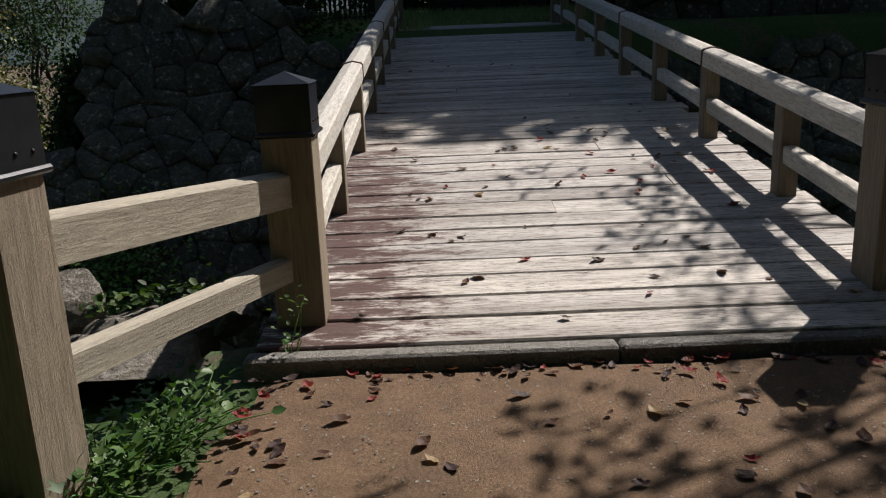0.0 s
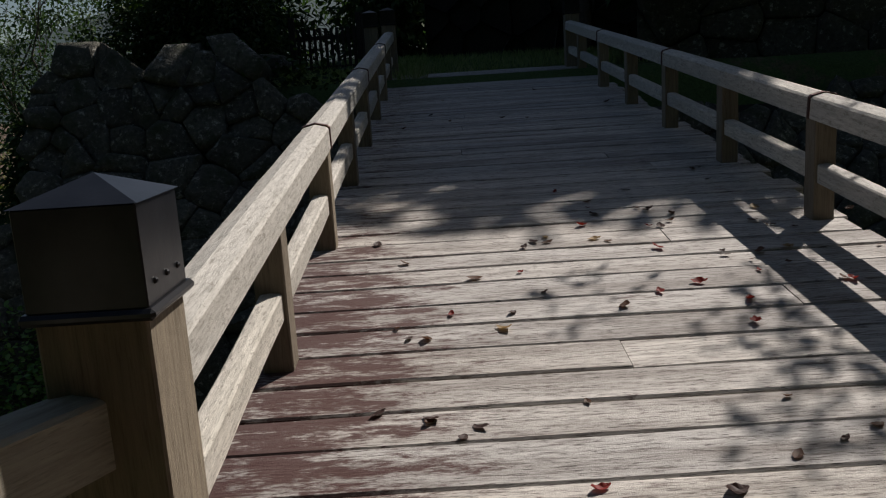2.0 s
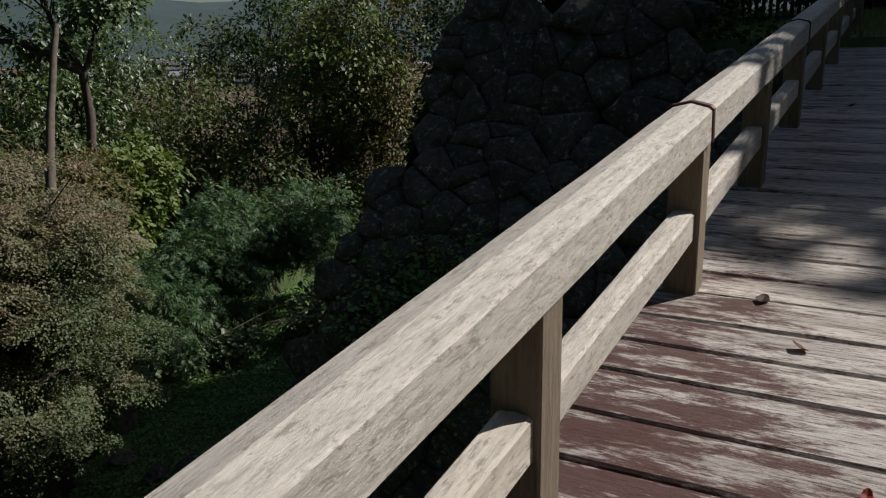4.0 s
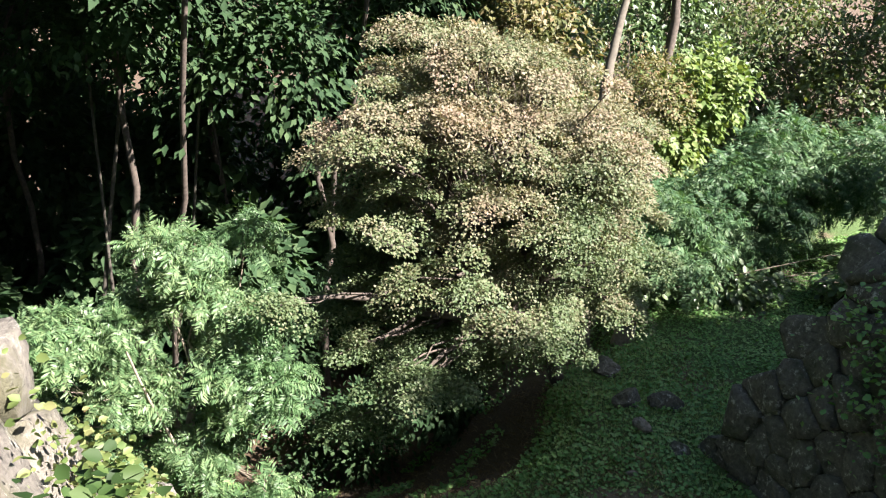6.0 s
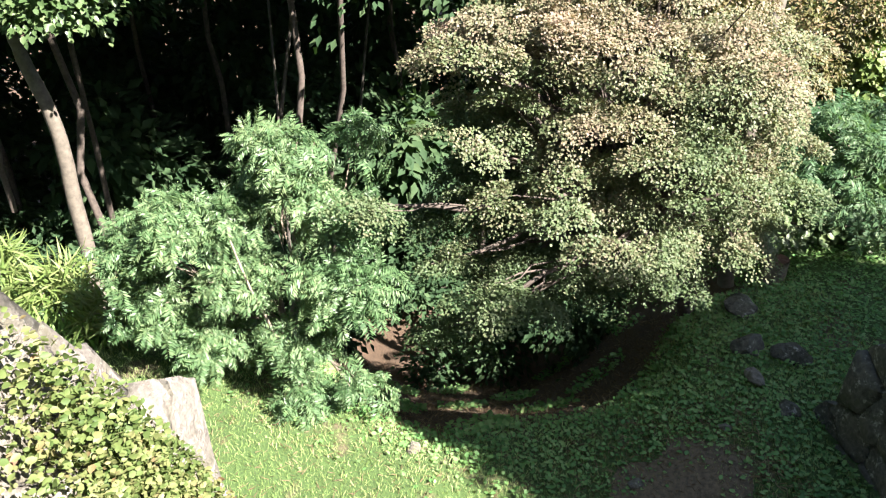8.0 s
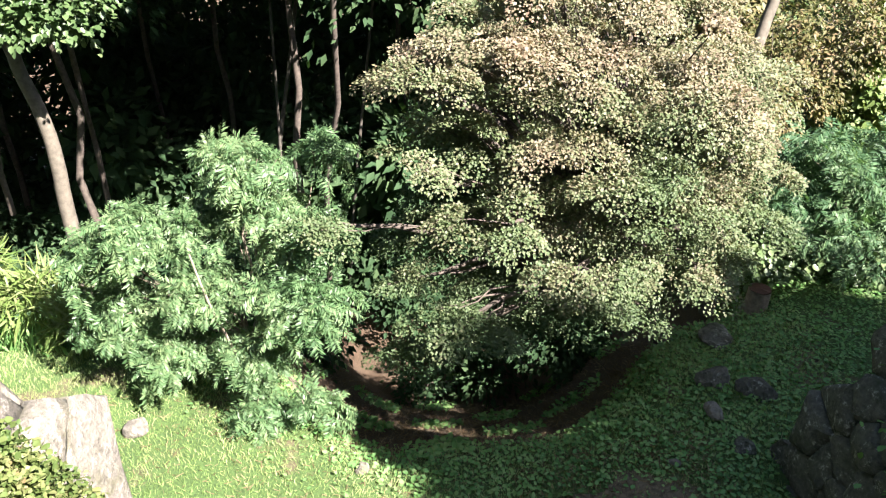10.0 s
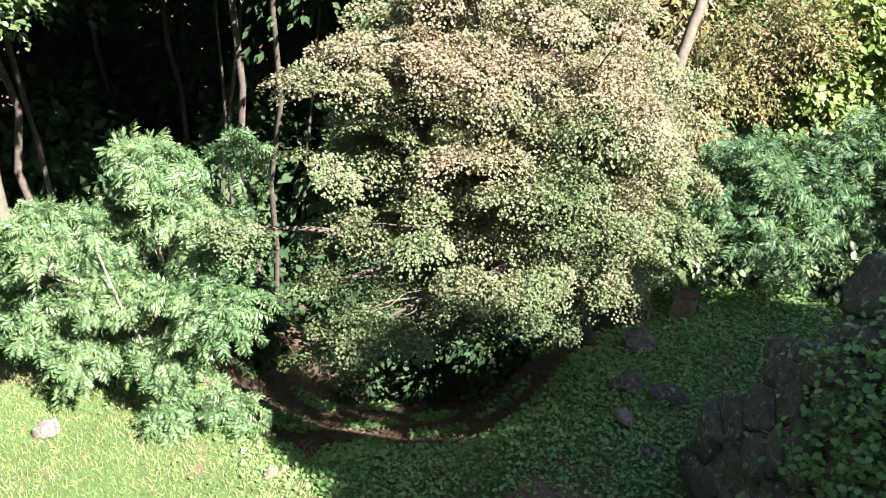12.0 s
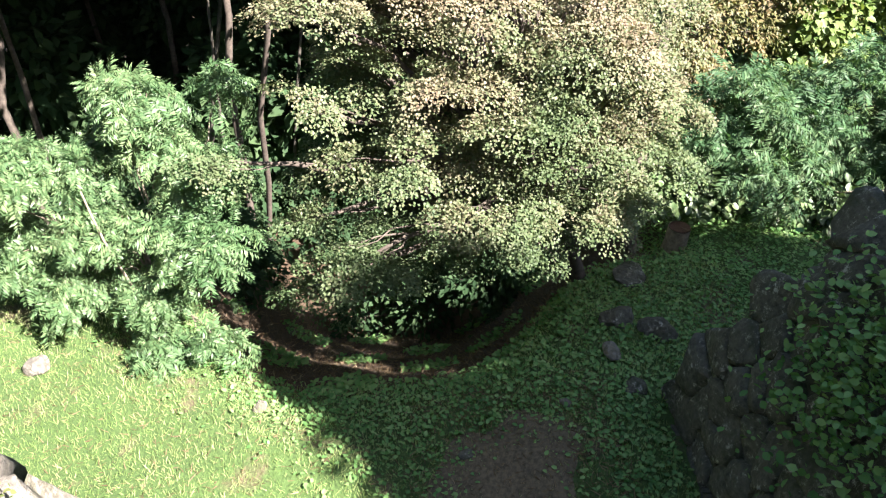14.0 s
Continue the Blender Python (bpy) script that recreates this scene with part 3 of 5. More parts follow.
def railing(side, x):
    root = new("railing")
    root.location = (x, 0.4, deck_z(0.4))
    tagged(root, "weathered pale timber bridge railing with two rails and metal-strapped joints", "railing", "bridge railings")
    O = Vector(root.location)
    for k, y in enumerate(POSTS):
        z = deck_z(y)
        part("rail_post", from_bm("rail_post", box_bm((-0.062, -0.062, -0.03), (0.062, 0.062, 0.585), 0.006), M_POST), root, at=Matrix.Translation(Vector((x, y, z)) - O))
    ends = [0.47, *[POSTS[k] for k in range(1, 7, 2)], DECK_END - 0.2]
    lean = pose(0, 0, 0, math.degrees(math.atan(SLOPE)))
    for i, (a, b) in enumerate(zip(ends, ends[1:])):
        me = ridge_bar((b - a) / COS - 0.004, 0.152, 0.125, 0.016, 0.012, M_RAIL, 5 + i)
        part("handrail", me, root, "handrail with flaking grey bleached surface", at=Matrix.Translation(Vector((x, a, deck_z(a) + 0.575)) - O) @ lean)
    for y in ends[1:-1]:
        me = ridge_bar(0.028, 0.166, 0.135, 0.016, 0.012, M_STRAP, 3)
        part("strap", me, root, "dark red-brown metal strap over the joint", at=Matrix.Translation(Vector((x, y - 0.014, deck_z(y) + 0.571)) - O) @ lean)
    edges = [0.47, *POSTS, DECK_END - 0.2]
    for i, (a, b) in enumerate(zip(edges, edges[1:])):
        me = ridge_bar((b - a - 0.11) / COS, 0.085, 0.105, 0.004, 0.008, M_RAIL, 40 + i)
        part("lower_rail", me, root, at=Matrix.Translation(Vector((x, a + 0.06, deck_z(a) + 0.225)) - O) @ lean)
    return root


railing(-1, -RAIL_X)
railing(1, 1.415)
post_with_cap(-RAIL_X, 0.37, -0.12, 0.905, 0.222)
post_with_cap(1.345, 0.50, -0.12, 0.92, 0.222)
post_with_cap(-RAIL_X, DECK_END - 0.1, 1.40, 2.27, 0.222)
post_with_cap(RAIL_X, DECK_END - 0.1, 1.40, 2.27, 0.222)
post_with_cap(-1.78, DECK_END + 0.5, 1.40, 2.30, 0.222, label="square wooden post with a dark metal cap by the fence")
post_with_cap(-2.045, -1.06, -0.16, 0.975, 0.222, turn=-12)
post_with_cap(2.045, -1.06, -0.16, 0.975, 0.222, turn=12)


def wing_rail(side):
    """Two flat rails from the outer post to the post at the bridge head."""
    root = new("wing_railing")
    root.location = (side * 1.75, -0.4, -0.1)
    O = Vector(root.location)
    a, b = Vector((side * 2.0, -0.98, 0)), Vector((side * 1.50, 0.30, 0))
    yaw = math.degrees(math.atan2(-(b - a).x, (b - a).y))
    for z0, z1, h, w in ((0.685, 0.585, 0.15, 0.13), (0.30, 0.245, 0.105, 0.085)):
        pitch = math.degrees(math.atan2(z1 - z0, (b - a).length))
        me = ridge_bar((b - a).length, w, h, 0.010, 0.010, M_SIDE, 9)
        part("wing_rail", me, root, at=Matrix.Translation(Vector((a.x, a.y, z0)) - O) @ pose(0, 0, 0, pitch, 0, yaw))
    return tagged(root, "pale brown timber rails joining the outer post to the bridge head", "railing", "wing railings")


wing_rail(-1)
wing_rail(1)

# ---- the dry moat's trees and shrubs ----
M_MAPLE = leaf_mat("maple_leaves", [(0.12, (0.058, 0.098, 0.040)), (0.38, (0.112, 0.148, 0.070)), (0.60, (0.190, 0.172, 0.110)), (0.84, (0.250, 0.182, 0.136))], (1.0, 0.95, 0.6), 0.55, 0.9, ripe=(-3.6, -0.4), shine=0.35, vary=0.26)
M_SUMAC = leaf_mat("sumac_leaves", [(0.2, (0.046, 0.100, 0.040)), (0.5, (0.098, 0.172, 0.076)), (0.8, (0.178, 0.246, 0.118))], (0.95, 1.0, 0.5), 0.42, 1.0, shine=0.36)
M_FERN = leaf_mat("feathery_leaves", [(0.2, (0.030, 0.075, 0.034)), (0.5, (0.062, 0.125, 0.058)), (0.8, (0.110, 0.175, 0.080))], (0.9, 1.0, 0.5), 0.5, 0.8, shine=0.25)
M_VINE = leaf_mat("vine_leaves", [(0.2, (0.065, 0.115, 0.030)), (0.5, (0.120, 0.180, 0.050)), (0.8, (0.180, 0.220, 0.085))], (1.0, 1.0, 0.45), 0.5, 1.2)
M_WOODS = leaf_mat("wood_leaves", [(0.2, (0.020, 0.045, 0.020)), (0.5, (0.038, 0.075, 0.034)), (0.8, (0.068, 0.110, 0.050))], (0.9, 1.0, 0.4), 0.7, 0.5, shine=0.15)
M_OLIVE = leaf_mat("olive_leaves", [(0.2, (0.045, 0.07, 0.025)), (0.5, (0.095, 0.135, 0.05)), (0.8, (0.165, 0.185, 0.08))], (1.0, 0.95, 0.4), 0.45, 0.5, tone_k=0.95)
M_BRAMBLE = leaf_mat("bramble_leaves", [(0.2, (0.07, 0.09, 0.03)), (0.5, (0.15, 0.15, 0.06)), (0.8, (0.26, 0.19, 0.11))], (1.0, 0.95, 0.5), 0.5, 1.2, tone_k=0.85)
M_GLOSSY = leaf_mat("glossy_leaves", [(0.2, (0.045, 0.085, 0.030)), (0.5, (0.090, 0.150, 0.058)), (0.8, (0.165, 0.225, 0.100))], (0.9, 1.0, 0.5), 0.42, 0.8, tone_k=0.9, shine=0.5)

def tiers(c, levels, seed):
    """Flat pads of foliage in tiers round a stem at c: (height, reach north-south, reach east-west, how many)."""
    rng = random.Random(seed)
    out = []
    for z, ry, rx, n in levels:
        turn = rng.uniform(0, 6)
        for i in range(n):
            a = turn + 2 * math.pi * i / n + rng.uniform(-0.3, 0.3)
            k = rng.uniform(0.72, 1.0)
            out.append(((c[0] + rx * k * math.cos(a), c[1] + ry * k * math.sin(a), z + rng.uniform(-0.28, 0.28)), (rng.uniform(0.65, 0.95), rng.uniform(0.65, 0.95), rng.uniform(0.16, 0.27))))
    return out


MAPLE_SPRAYS = [((-9.3, 3.7, -0.5), (0.5, 0.75, 0.13)), ((-9.4, 4.6, -0.35), (0.5, 0.6, 0.15)), ((-9.2, 3.3, -1.35), (0.55, 0.75, 0.15)), ((-9.2, 2.25, -2.12), (0.35, 0.6, 0.08)), ((-8.9, 4.4, -1.95), (0.6, 0.75, 0.15)),
                ((-9.2, 3.45, -2.85), (0.5, 0.5, 0.17)), ((-8.9, 4.0, -3.25), (0.5, 0.6, 0.18)), ((-9.2, 3.45, -3.9), (0.4, 0.4, 0.17)), ((-9.1, 5.3, -2.7), (0.6, 0.7, 0.2)), ((-9.2, 6.9, -2.75), (0.6, 0.7, 0.2)),
                ((-9.3, 5.9, -3.25), (0.6, 0.6, 0.2)), ((-9.5, 7.3, -1.9), (0.5, 0.6, 0.2)), ((-9.0, 5.9, -1.5), (0.6, 0.7, 0.2)), ((-9.4, 6.6, -0.8), (0.6, 0.7, 0.2)), ((-9.3, 5.3, -0.55), (0.6, 0.7, 0.17)),
                ((-9.3, 5.0, -1.2), (0.6, 0.7, 0.2)), ((-9.4, 4.2, -1.1), (0.5, 0.6, 0.15)), ((-9.3, 6.3, -2.0), (0.6, 0.7, 0.2)), ((-9.6, 5.6, -2.2), (0.6, 0.7, 0.2))]
tree("maple_tree", "spreading maple with olive green leaves turning rusty pink at the top", (-11.0, 7.2, -5.2), (-10.8, 6.2, -3.2),
     tiers((-10.7, 5.6), [(-3.7, 1.6, 0.7, 5), (-3.0, 1.9, 1.1, 7), (-2.3, 2.1, 1.3, 9), (-1.6, 2.0, 1.3, 9), (-0.9, 1.9, 1.3, 8), (-0.3, 1.6, 1.2, 7), (0.25, 1.0, 0.9, 4)], 8) + MAPLE_SPRAYS,
     M_MAPLE, M_DBARK, 3, clusters=860, per=330, size=0.037, spread=0.25, flat=0.24, template=KITE, trunk_r=0.13, twigs=300, shell=2.2, slope=0.4, droop=0.1, tumble=0.42)
tree("sumac_shrub", "bright green shrub with long feathery compound leaves", (-9.9, 1.5, -4.9), (-9.8, 1.4, -4.1),
     [(c, tuple(0.82 * k for k in r)) for c, r in (
     ((-9.95, 1.5, -1.68), (0.5, 0.55, 0.28)), ((-10.2, 2.4, -1.72), (0.4, 0.45, 0.28)), ((-9.7, 0.2, -2.38), (0.5, 0.6, 0.28)), ((-9.8, -0.35, -2.75), (0.4, 0.4, 0.28)), ((-9.15, 2.2, -3.05), (0.5, 0.65, 0.38)), ((-9.9, 2.2, -2.6), (0.55, 0.65, 0.3)),
      ((-9.55, 1.0, -3.15), (0.4, 0.5, 0.33)), ((-8.95, 1.55, -4.4), (0.33, 0.4, 0.24)), ((-8.85, 2.35, -4.35), (0.35, 0.4, 0.26)), ((-9.9, -0.2, -3.6), (0.5, 0.6, 0.4)), ((-10.0, 0.9, -2.5), (0.5, 0.5, 0.3)), ((-9.9, 1.75, -2.15), (0.5, 0.6, 0.25)),
      ((-9.3, 1.6, -3.75), (0.5, 0.6, 0.35)), ((-9.6, 0.5, -4.0), (0.5, 0.5, 0.35)))],
     M_SUMAC, M_BARK, 5, clusters=270, per=24, size=0.20, spread=0.16, flat=0.3, template=PINNATE, trunk_r=0.05, twigs=90, category="shrub", droop=0.45, shell=3, tumble=0.5)
tree("feathery_tree", "blue-green feathery-leaved shrub at the moat's edge", (-13.4, 11.2, -4.6), (-13.2, 11.2, -3.8),
     [((-12.4, 10.2, -3.6), (0.9, 1.0, 0.9)), ((-13.0, 11.6, -3.2), (1.2, 1.3, 1.0)), ((-13.4, 13.2, -2.9), (1.4, 1.5, 1.2)), ((-12.6, 9.6, -2.9), (0.7, 0.8, 0.6)), ((-13.0, 14.8, -2.6), (1.3, 1.5, 1.1))],
     M_FERN, M_BARK, 6, clusters=380, per=15, size=0.28, spread=0.24, flat=0.5, template=PINNATE, trunk_r=0.05, twigs=50, category="shrub", droop=0.1, shell=4)
tree("sasa_shrub", "dwarf bamboo and leafy weeds at the lawn's end", (-11.2, -2.0, -4.9), (-11.2, -2.0, -4.5),
     [((-11.0, -1.8, -4.0), (0.5, 0.7, 0.4)), ((-11.3, -2.8, -3.9), (0.5, 0.7, 0.45)), ((-10.7, -1.1, -4.35), (0.4, 0.5, 0.25))],
     M_VINE, M_BARK, 12, clusters=90, per=22, size=0.32, spread=0.16, flat=0.8, template=BLADE, trunk_r=0.02, twigs=60, category="shrub", droop=0.0, tumble=0.6)
tree("vine_thicket", "yellow-green vine thicket draped over a dead tree", (-16.2, 12.6, -4.6), (-16.2, 12.6, -2.5),
     [((-16.0, 12.4, -2.2), (0.9, 1.1, 1.3)), ((-16.4, 13.6, -1.6), (0.9, 1.0, 1.0)), ((-15.8, 12.0, -3.6), (0.8, 0.9, 0.8))],
     M_VINE, M_BARK, 7, clusters=240, per=34, size=0.15, spread=0.26, flat=0.7, template=BROAD, trunk_r=0.08, twigs=30, category="vine", shell=4)
tree("bramble_bush", "tangled reddish-brown bramble bush with bare canes", (-15.4, 10.2, -4.5), (-15.4, 10.2, -3.4),
     [((-15.2, 9.8, -2.4), (1.1, 1.3, 1.1)), ((-15.6, 11.2, -1.6), (1.2, 1.3, 1.1)), ((-14.8, 9.2, -3.4), (0.9, 1.0, 0.8))],
     M_BRAMBLE, M_BARK, 8, clusters=260, per=60, size=0.085, spread=0.30, flat=0.5, trunk_r=0.05, twigs=120, category="shrub", shell=3)
tree("glossy_shrub", "green broad-leaved shrub below the maple", (-12.6, 9.0, -4.6), (-12.6, 9.0, -4.3),
     [((-12.4, 8.9, -4.1), (0.7, 0.9, 0.5)), ((-12.3, 10.2, -4.1), (0.7, 0.9, 0.45)), ((-12.0, 11.4, -4.2), (0.6, 0.8, 0.35)), ((-11.0, 13.4, -4.0), (0.8, 1.0, 0.6)), ((-9.8, 15.2, -3.7), (1.0, 1.1, 0.8))],
     M_GLOSSY, M_BARK, 9, clusters=210, per=30, size=0.13, spread=0.24, flat=0.6, template=BROAD, trunk_r=0.03, twigs=30, category="shrub", shell=3)


def bare_trunk(label, pts, r0, r1, mat, seed, name="bare_tree"):
    rng = random.Random(seed)
    base = Vector(pts[0])
    fine = []
    ends = [pts[0]] + list(pts) + [pts[-1]]
    for a, b, c, d in zip(ends, ends[1:], ends[2:], ends[3:]):
        a, b, c, d = Vector(a), Vector(b), Vector(c), Vector(d)
        for k in range(5):
            f = k / 5
            p = (2 * b + (c - a) * f + (2 * a - 5 * b + 4 * c - d) * f * f + (3 * b - a - 3 * c + d) * f ** 3) / 2
            fine.append(p + Vector((rng.uniform(-1, 1), rng.uniform(-1, 1), 0)) * 0.07 * min(r0, 0.12))
    fine.append(Vector(pts[-1]))
    rad = [r0 + (r1 - r0) * i / (len(fine) - 1) for i in range(len(fine))]
    v, t = tube([p - base for p in fine], rad, 9)
    ob = tagged(new(name, tri_mesh(name, np.array([tuple(p) for p in v]), np.array(t), mat)), label, "tree", "bare stems in the wood")
    ob.location = base
    return ob


M_PALEBARK = plain("pale_bark", (0.11, 0.095, 0.076), 0.85, 0, 0.35, 10)
M_WOODBARK = plain('wood_bark', (0.062, 0.055, 0.046), 0.9, 0, 0.45, 14)
bare_trunk("tall pale leaning tree trunk in sunlight", [(-11.8, 8.0, -5.0), (-11.85, 7.95, -3.4), (-11.9, 8.0, -2.2), (-12.05, 8.1, -1.3), (-12.3, 8.35, -0.4), (-12.6, 8.7, 0.5), (-12.9, 9.2, 1.8)], 0.13, 0.05, M_PALEBARK, 1)
bare_trunk("pale curved tree trunk at the edge of the wood", [(-14.0, -2.5, -7.5), (-14.2, -2.66, -4.25), (-14.2, -2.66, -2.89), (-14.25, -2.93, -1.73), (-14.3, -3.1, -0.9), (-14.4, -3.7, 1.2)], 0.14, 0.09, M_PALEBARK, 2)
for k, (x, y, lean, r) in enumerate([(-18.6, -0.4, 1.3, 0.07), (-18.5, 0.25, 0.15, 0.05), (-19.0, 1.6, 0.9, 0.05), (-21.5, 3.4, -0.5, 0.06)]):
    z = float(ground_z(x, y)) - 0.2
    bare_trunk("slender shaded tree trunk in the wood", [(x, y, z), (x - 0.06, y + lean * 0.2, z + 2), (x - 0.05, y + lean * 0.46, z + 4), (x - 0.12, y + lean * 0.76, z + 6), (x - 0.1, y + lean * 1.3, z + 9.5)], r, r * 0.5, M_WOODBARK, 10 + k)


bare_trunk("thin bare reddish stem rising out of the green shrub", [(-9.25, 1.6, -4.8), (-9.25, 1.35, -3.9), (-9.3, 1.1, -3.2), (-9.42, 0.92, -2.6)], 0.022, 0.012, M_BARK, 31, "bare_cane")
bare_trunk("short dead branch sticking out of the green shrub", [(-9.9, 0.35, -4.8), (-9.75, 0.15, -4.4), (-9.65, -0.02, -3.95)], 0.025, 0.015, M_PALEBARK, 32, "dead_branch")


def crown_set(cx, cy, z0, z1, r, seed, n=6, stray=0.6):
    rng = random.Random(seed)
    return [((cx + rng.uniform(-stray, stray) * r, cy + rng.uniform(-stray, stray) * r, z0 + (z1 - z0) * (i + 0.5) / n), (r * rng.uniform(0.6, 0.85), r * rng.uniform(0.6, 0.85), (z1 - z0) / n * 1.1)) for i in range(n)]


# the shaded wood to the west: high canopies over bare stems
WOOD_ARGS = dict(clusters=170, per=44, size=0.31, spread=0.70, flat=0.5, trunk_r=0.09, twigs=20, lean=0.05)
NEAR_WOOD_ARGS = dict(WOOD_ARGS, per=80, size=0.20, clusters=200)
for k, (x, y, z0, z1, r) in enumerate([(-16.5, -3.2, -0.6, 5.5, 2.6), (-17.5, 1.0, 0.0, 6.5, 2.9), (-19.0, 5.0, -0.8, 6.0, 3.0), (-21.5, -1.5, -2.0, 6.0, 3.2), (-22.5, 3.0, -2.0, 6.5, 3.2),
                                      (-20.0, -6.5, -2.5, 5.5, 3.2), (-24.5, 8.0, -5.0, 5.0, 3.4), (-26.5, 0.0, -7.0, 5.5, 3.6), (-25.5, -6.0, -6.0, 5.5, 3.6), (-15.0, -7.5, -2.0, 5.5, 2.8),
                                      (-30.0, -4.0, -9.0, 5.0, 4.0), (-31.0, 3.0, -9.0, 5.0, 4.0), (-30.0, 9.5, -8.5, 4.5, 3.8), (-27.0, -11.0, -8.0, 5.0, 4.0), (-21.0, -12.0, -5.0, 5.0, 3.6), (-23.0, 7.0, -8.0, 2.0, 2.6)]):
    g = float(ground_z(x, y)) - 0.3
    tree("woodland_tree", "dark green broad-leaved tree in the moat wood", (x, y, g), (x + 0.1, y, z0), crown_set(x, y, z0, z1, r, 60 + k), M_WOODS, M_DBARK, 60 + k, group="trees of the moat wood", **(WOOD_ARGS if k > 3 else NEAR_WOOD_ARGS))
for k, (x, y, r, h) in enumerate([(-17.0, -2.6, 1.3, 1.6), (-19.5, 0.8, 1.4, 1.8), (-18.2, 3.2, 1.3, 2.0), (-15.4, -4.0, 1.3, 1.7), (-21.0, 5.6, 1.6, 2.6), (-17.2, 6.6, 1.4, 2.6), (-22.8, -3.4, 1.6, 2.4), (-20.6, -0.8, 1.6, 2.6), (-24.5, 1.4, 2.0, 3.4), (-19.6, -5.6, 1.6, 2.6), (-16.8, 1.2, 1.2, 1.8), (-24.0, 5.0, 2.0, 3.4), (-14.6, -5.6, 1.3, 2.0), (-14.6, 0.6, 1.1, 1.6), (-15.2, 4.2, 1.3, 1.8), (-12.4, 0.2, 0.9, 1.4), (-13.8, 6.4, 1.0, 1.3), (-16.0, -1.2, 1.4, 2.4), (-17.6, -4.6, 1.6, 2.8), (-18.4, -1.6, 1.5, 2.8), (-22.0, 1.6, 1.8, 3.6), (-22.0, -6.4, 2.0, 3.8), (-16.4, -6.8, 1.6, 3.0), (-27.0, 4.0, 2.4, 5.0), (-26.5, -3.0, 2.4, 5.0), (-28.5, 0.5, 2.4, 5.4), (-25.6, 8.0, 2.2, 4.6), (-12.4, 1.6, 0.8, 1.6)]):
    g = float(ground_z(x, y)) - 0.1
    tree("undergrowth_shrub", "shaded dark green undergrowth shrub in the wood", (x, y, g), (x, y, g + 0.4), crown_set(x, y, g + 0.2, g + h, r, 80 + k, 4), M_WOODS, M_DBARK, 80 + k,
         clusters=92, per=30, size=0.16, spread=0.36, flat=0.5, trunk_r=0.05, twigs=25, category="shrub", group="undergrowth shrubs")

# tall canopies added above the view to keep the wood's floor in shade
for k, (x, y, z0, z1, r) in enumerate([(-14.6, 2.4, 2.4, 8.0, 2.4), (-16.6, 6.0, 2.6, 9.0, 2.6), (-14.8, -2.4, 2.0, 8.0, 2.6), (-19.5, -2.5, 2.4, 9.5, 3.0)]):
    g = float(ground_z(x, y)) - 0.3
    tree("woodland_tree", "added tall dark green tree whose unseen canopy shades the moat wood", (x - 3.4, y - 1.2, g), (x - 0.4, y, z0), crown_set(x, y, z0, z1, r, 240 + k, 5, 0.4), M_WOODS, M_DBARK, 240 + k, group="trees of the moat wood",
         clusters=140, per=36, size=0.38, spread=0.7, flat=0.5, trunk_r=0.07, twigs=20, lean=0.04)

# the dark back of the wood
for k, (x, y, r, h) in enumerate([(-22.5, -9.0, 2.6, 8.0), (-24.0, -5.0, 2.6, 8.5), (-25.0, -1.2, 2.6, 8.5), (-25.0, 2.6, 2.6, 8.5), (-24.5, 6.4, 2.6, 8.0), (-22.5, 9.4, 2.2, 7.0), (-18.5, -8.5, 2.4, 7.5), (-28.5, 1.0, 3.0, 10.0), (-28.5, -6.0, 3.0, 10.0), (-20.0, 3.6, 1.8, 5.0), (-20.5, 0.2, 1.8, 5.0), (-20.0, -3.6, 1.8, 5.0)]):
    g = float(ground_z(x, y)) - 0.3
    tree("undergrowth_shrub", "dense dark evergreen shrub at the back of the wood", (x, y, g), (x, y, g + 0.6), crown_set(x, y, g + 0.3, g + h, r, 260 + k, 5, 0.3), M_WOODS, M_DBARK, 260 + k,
         clusters=170, per=28, size=0.40, spread=0.7, flat=0.6, trunk_r=0.07, twigs=20, category="shrub", group="undergrowth shrubs")

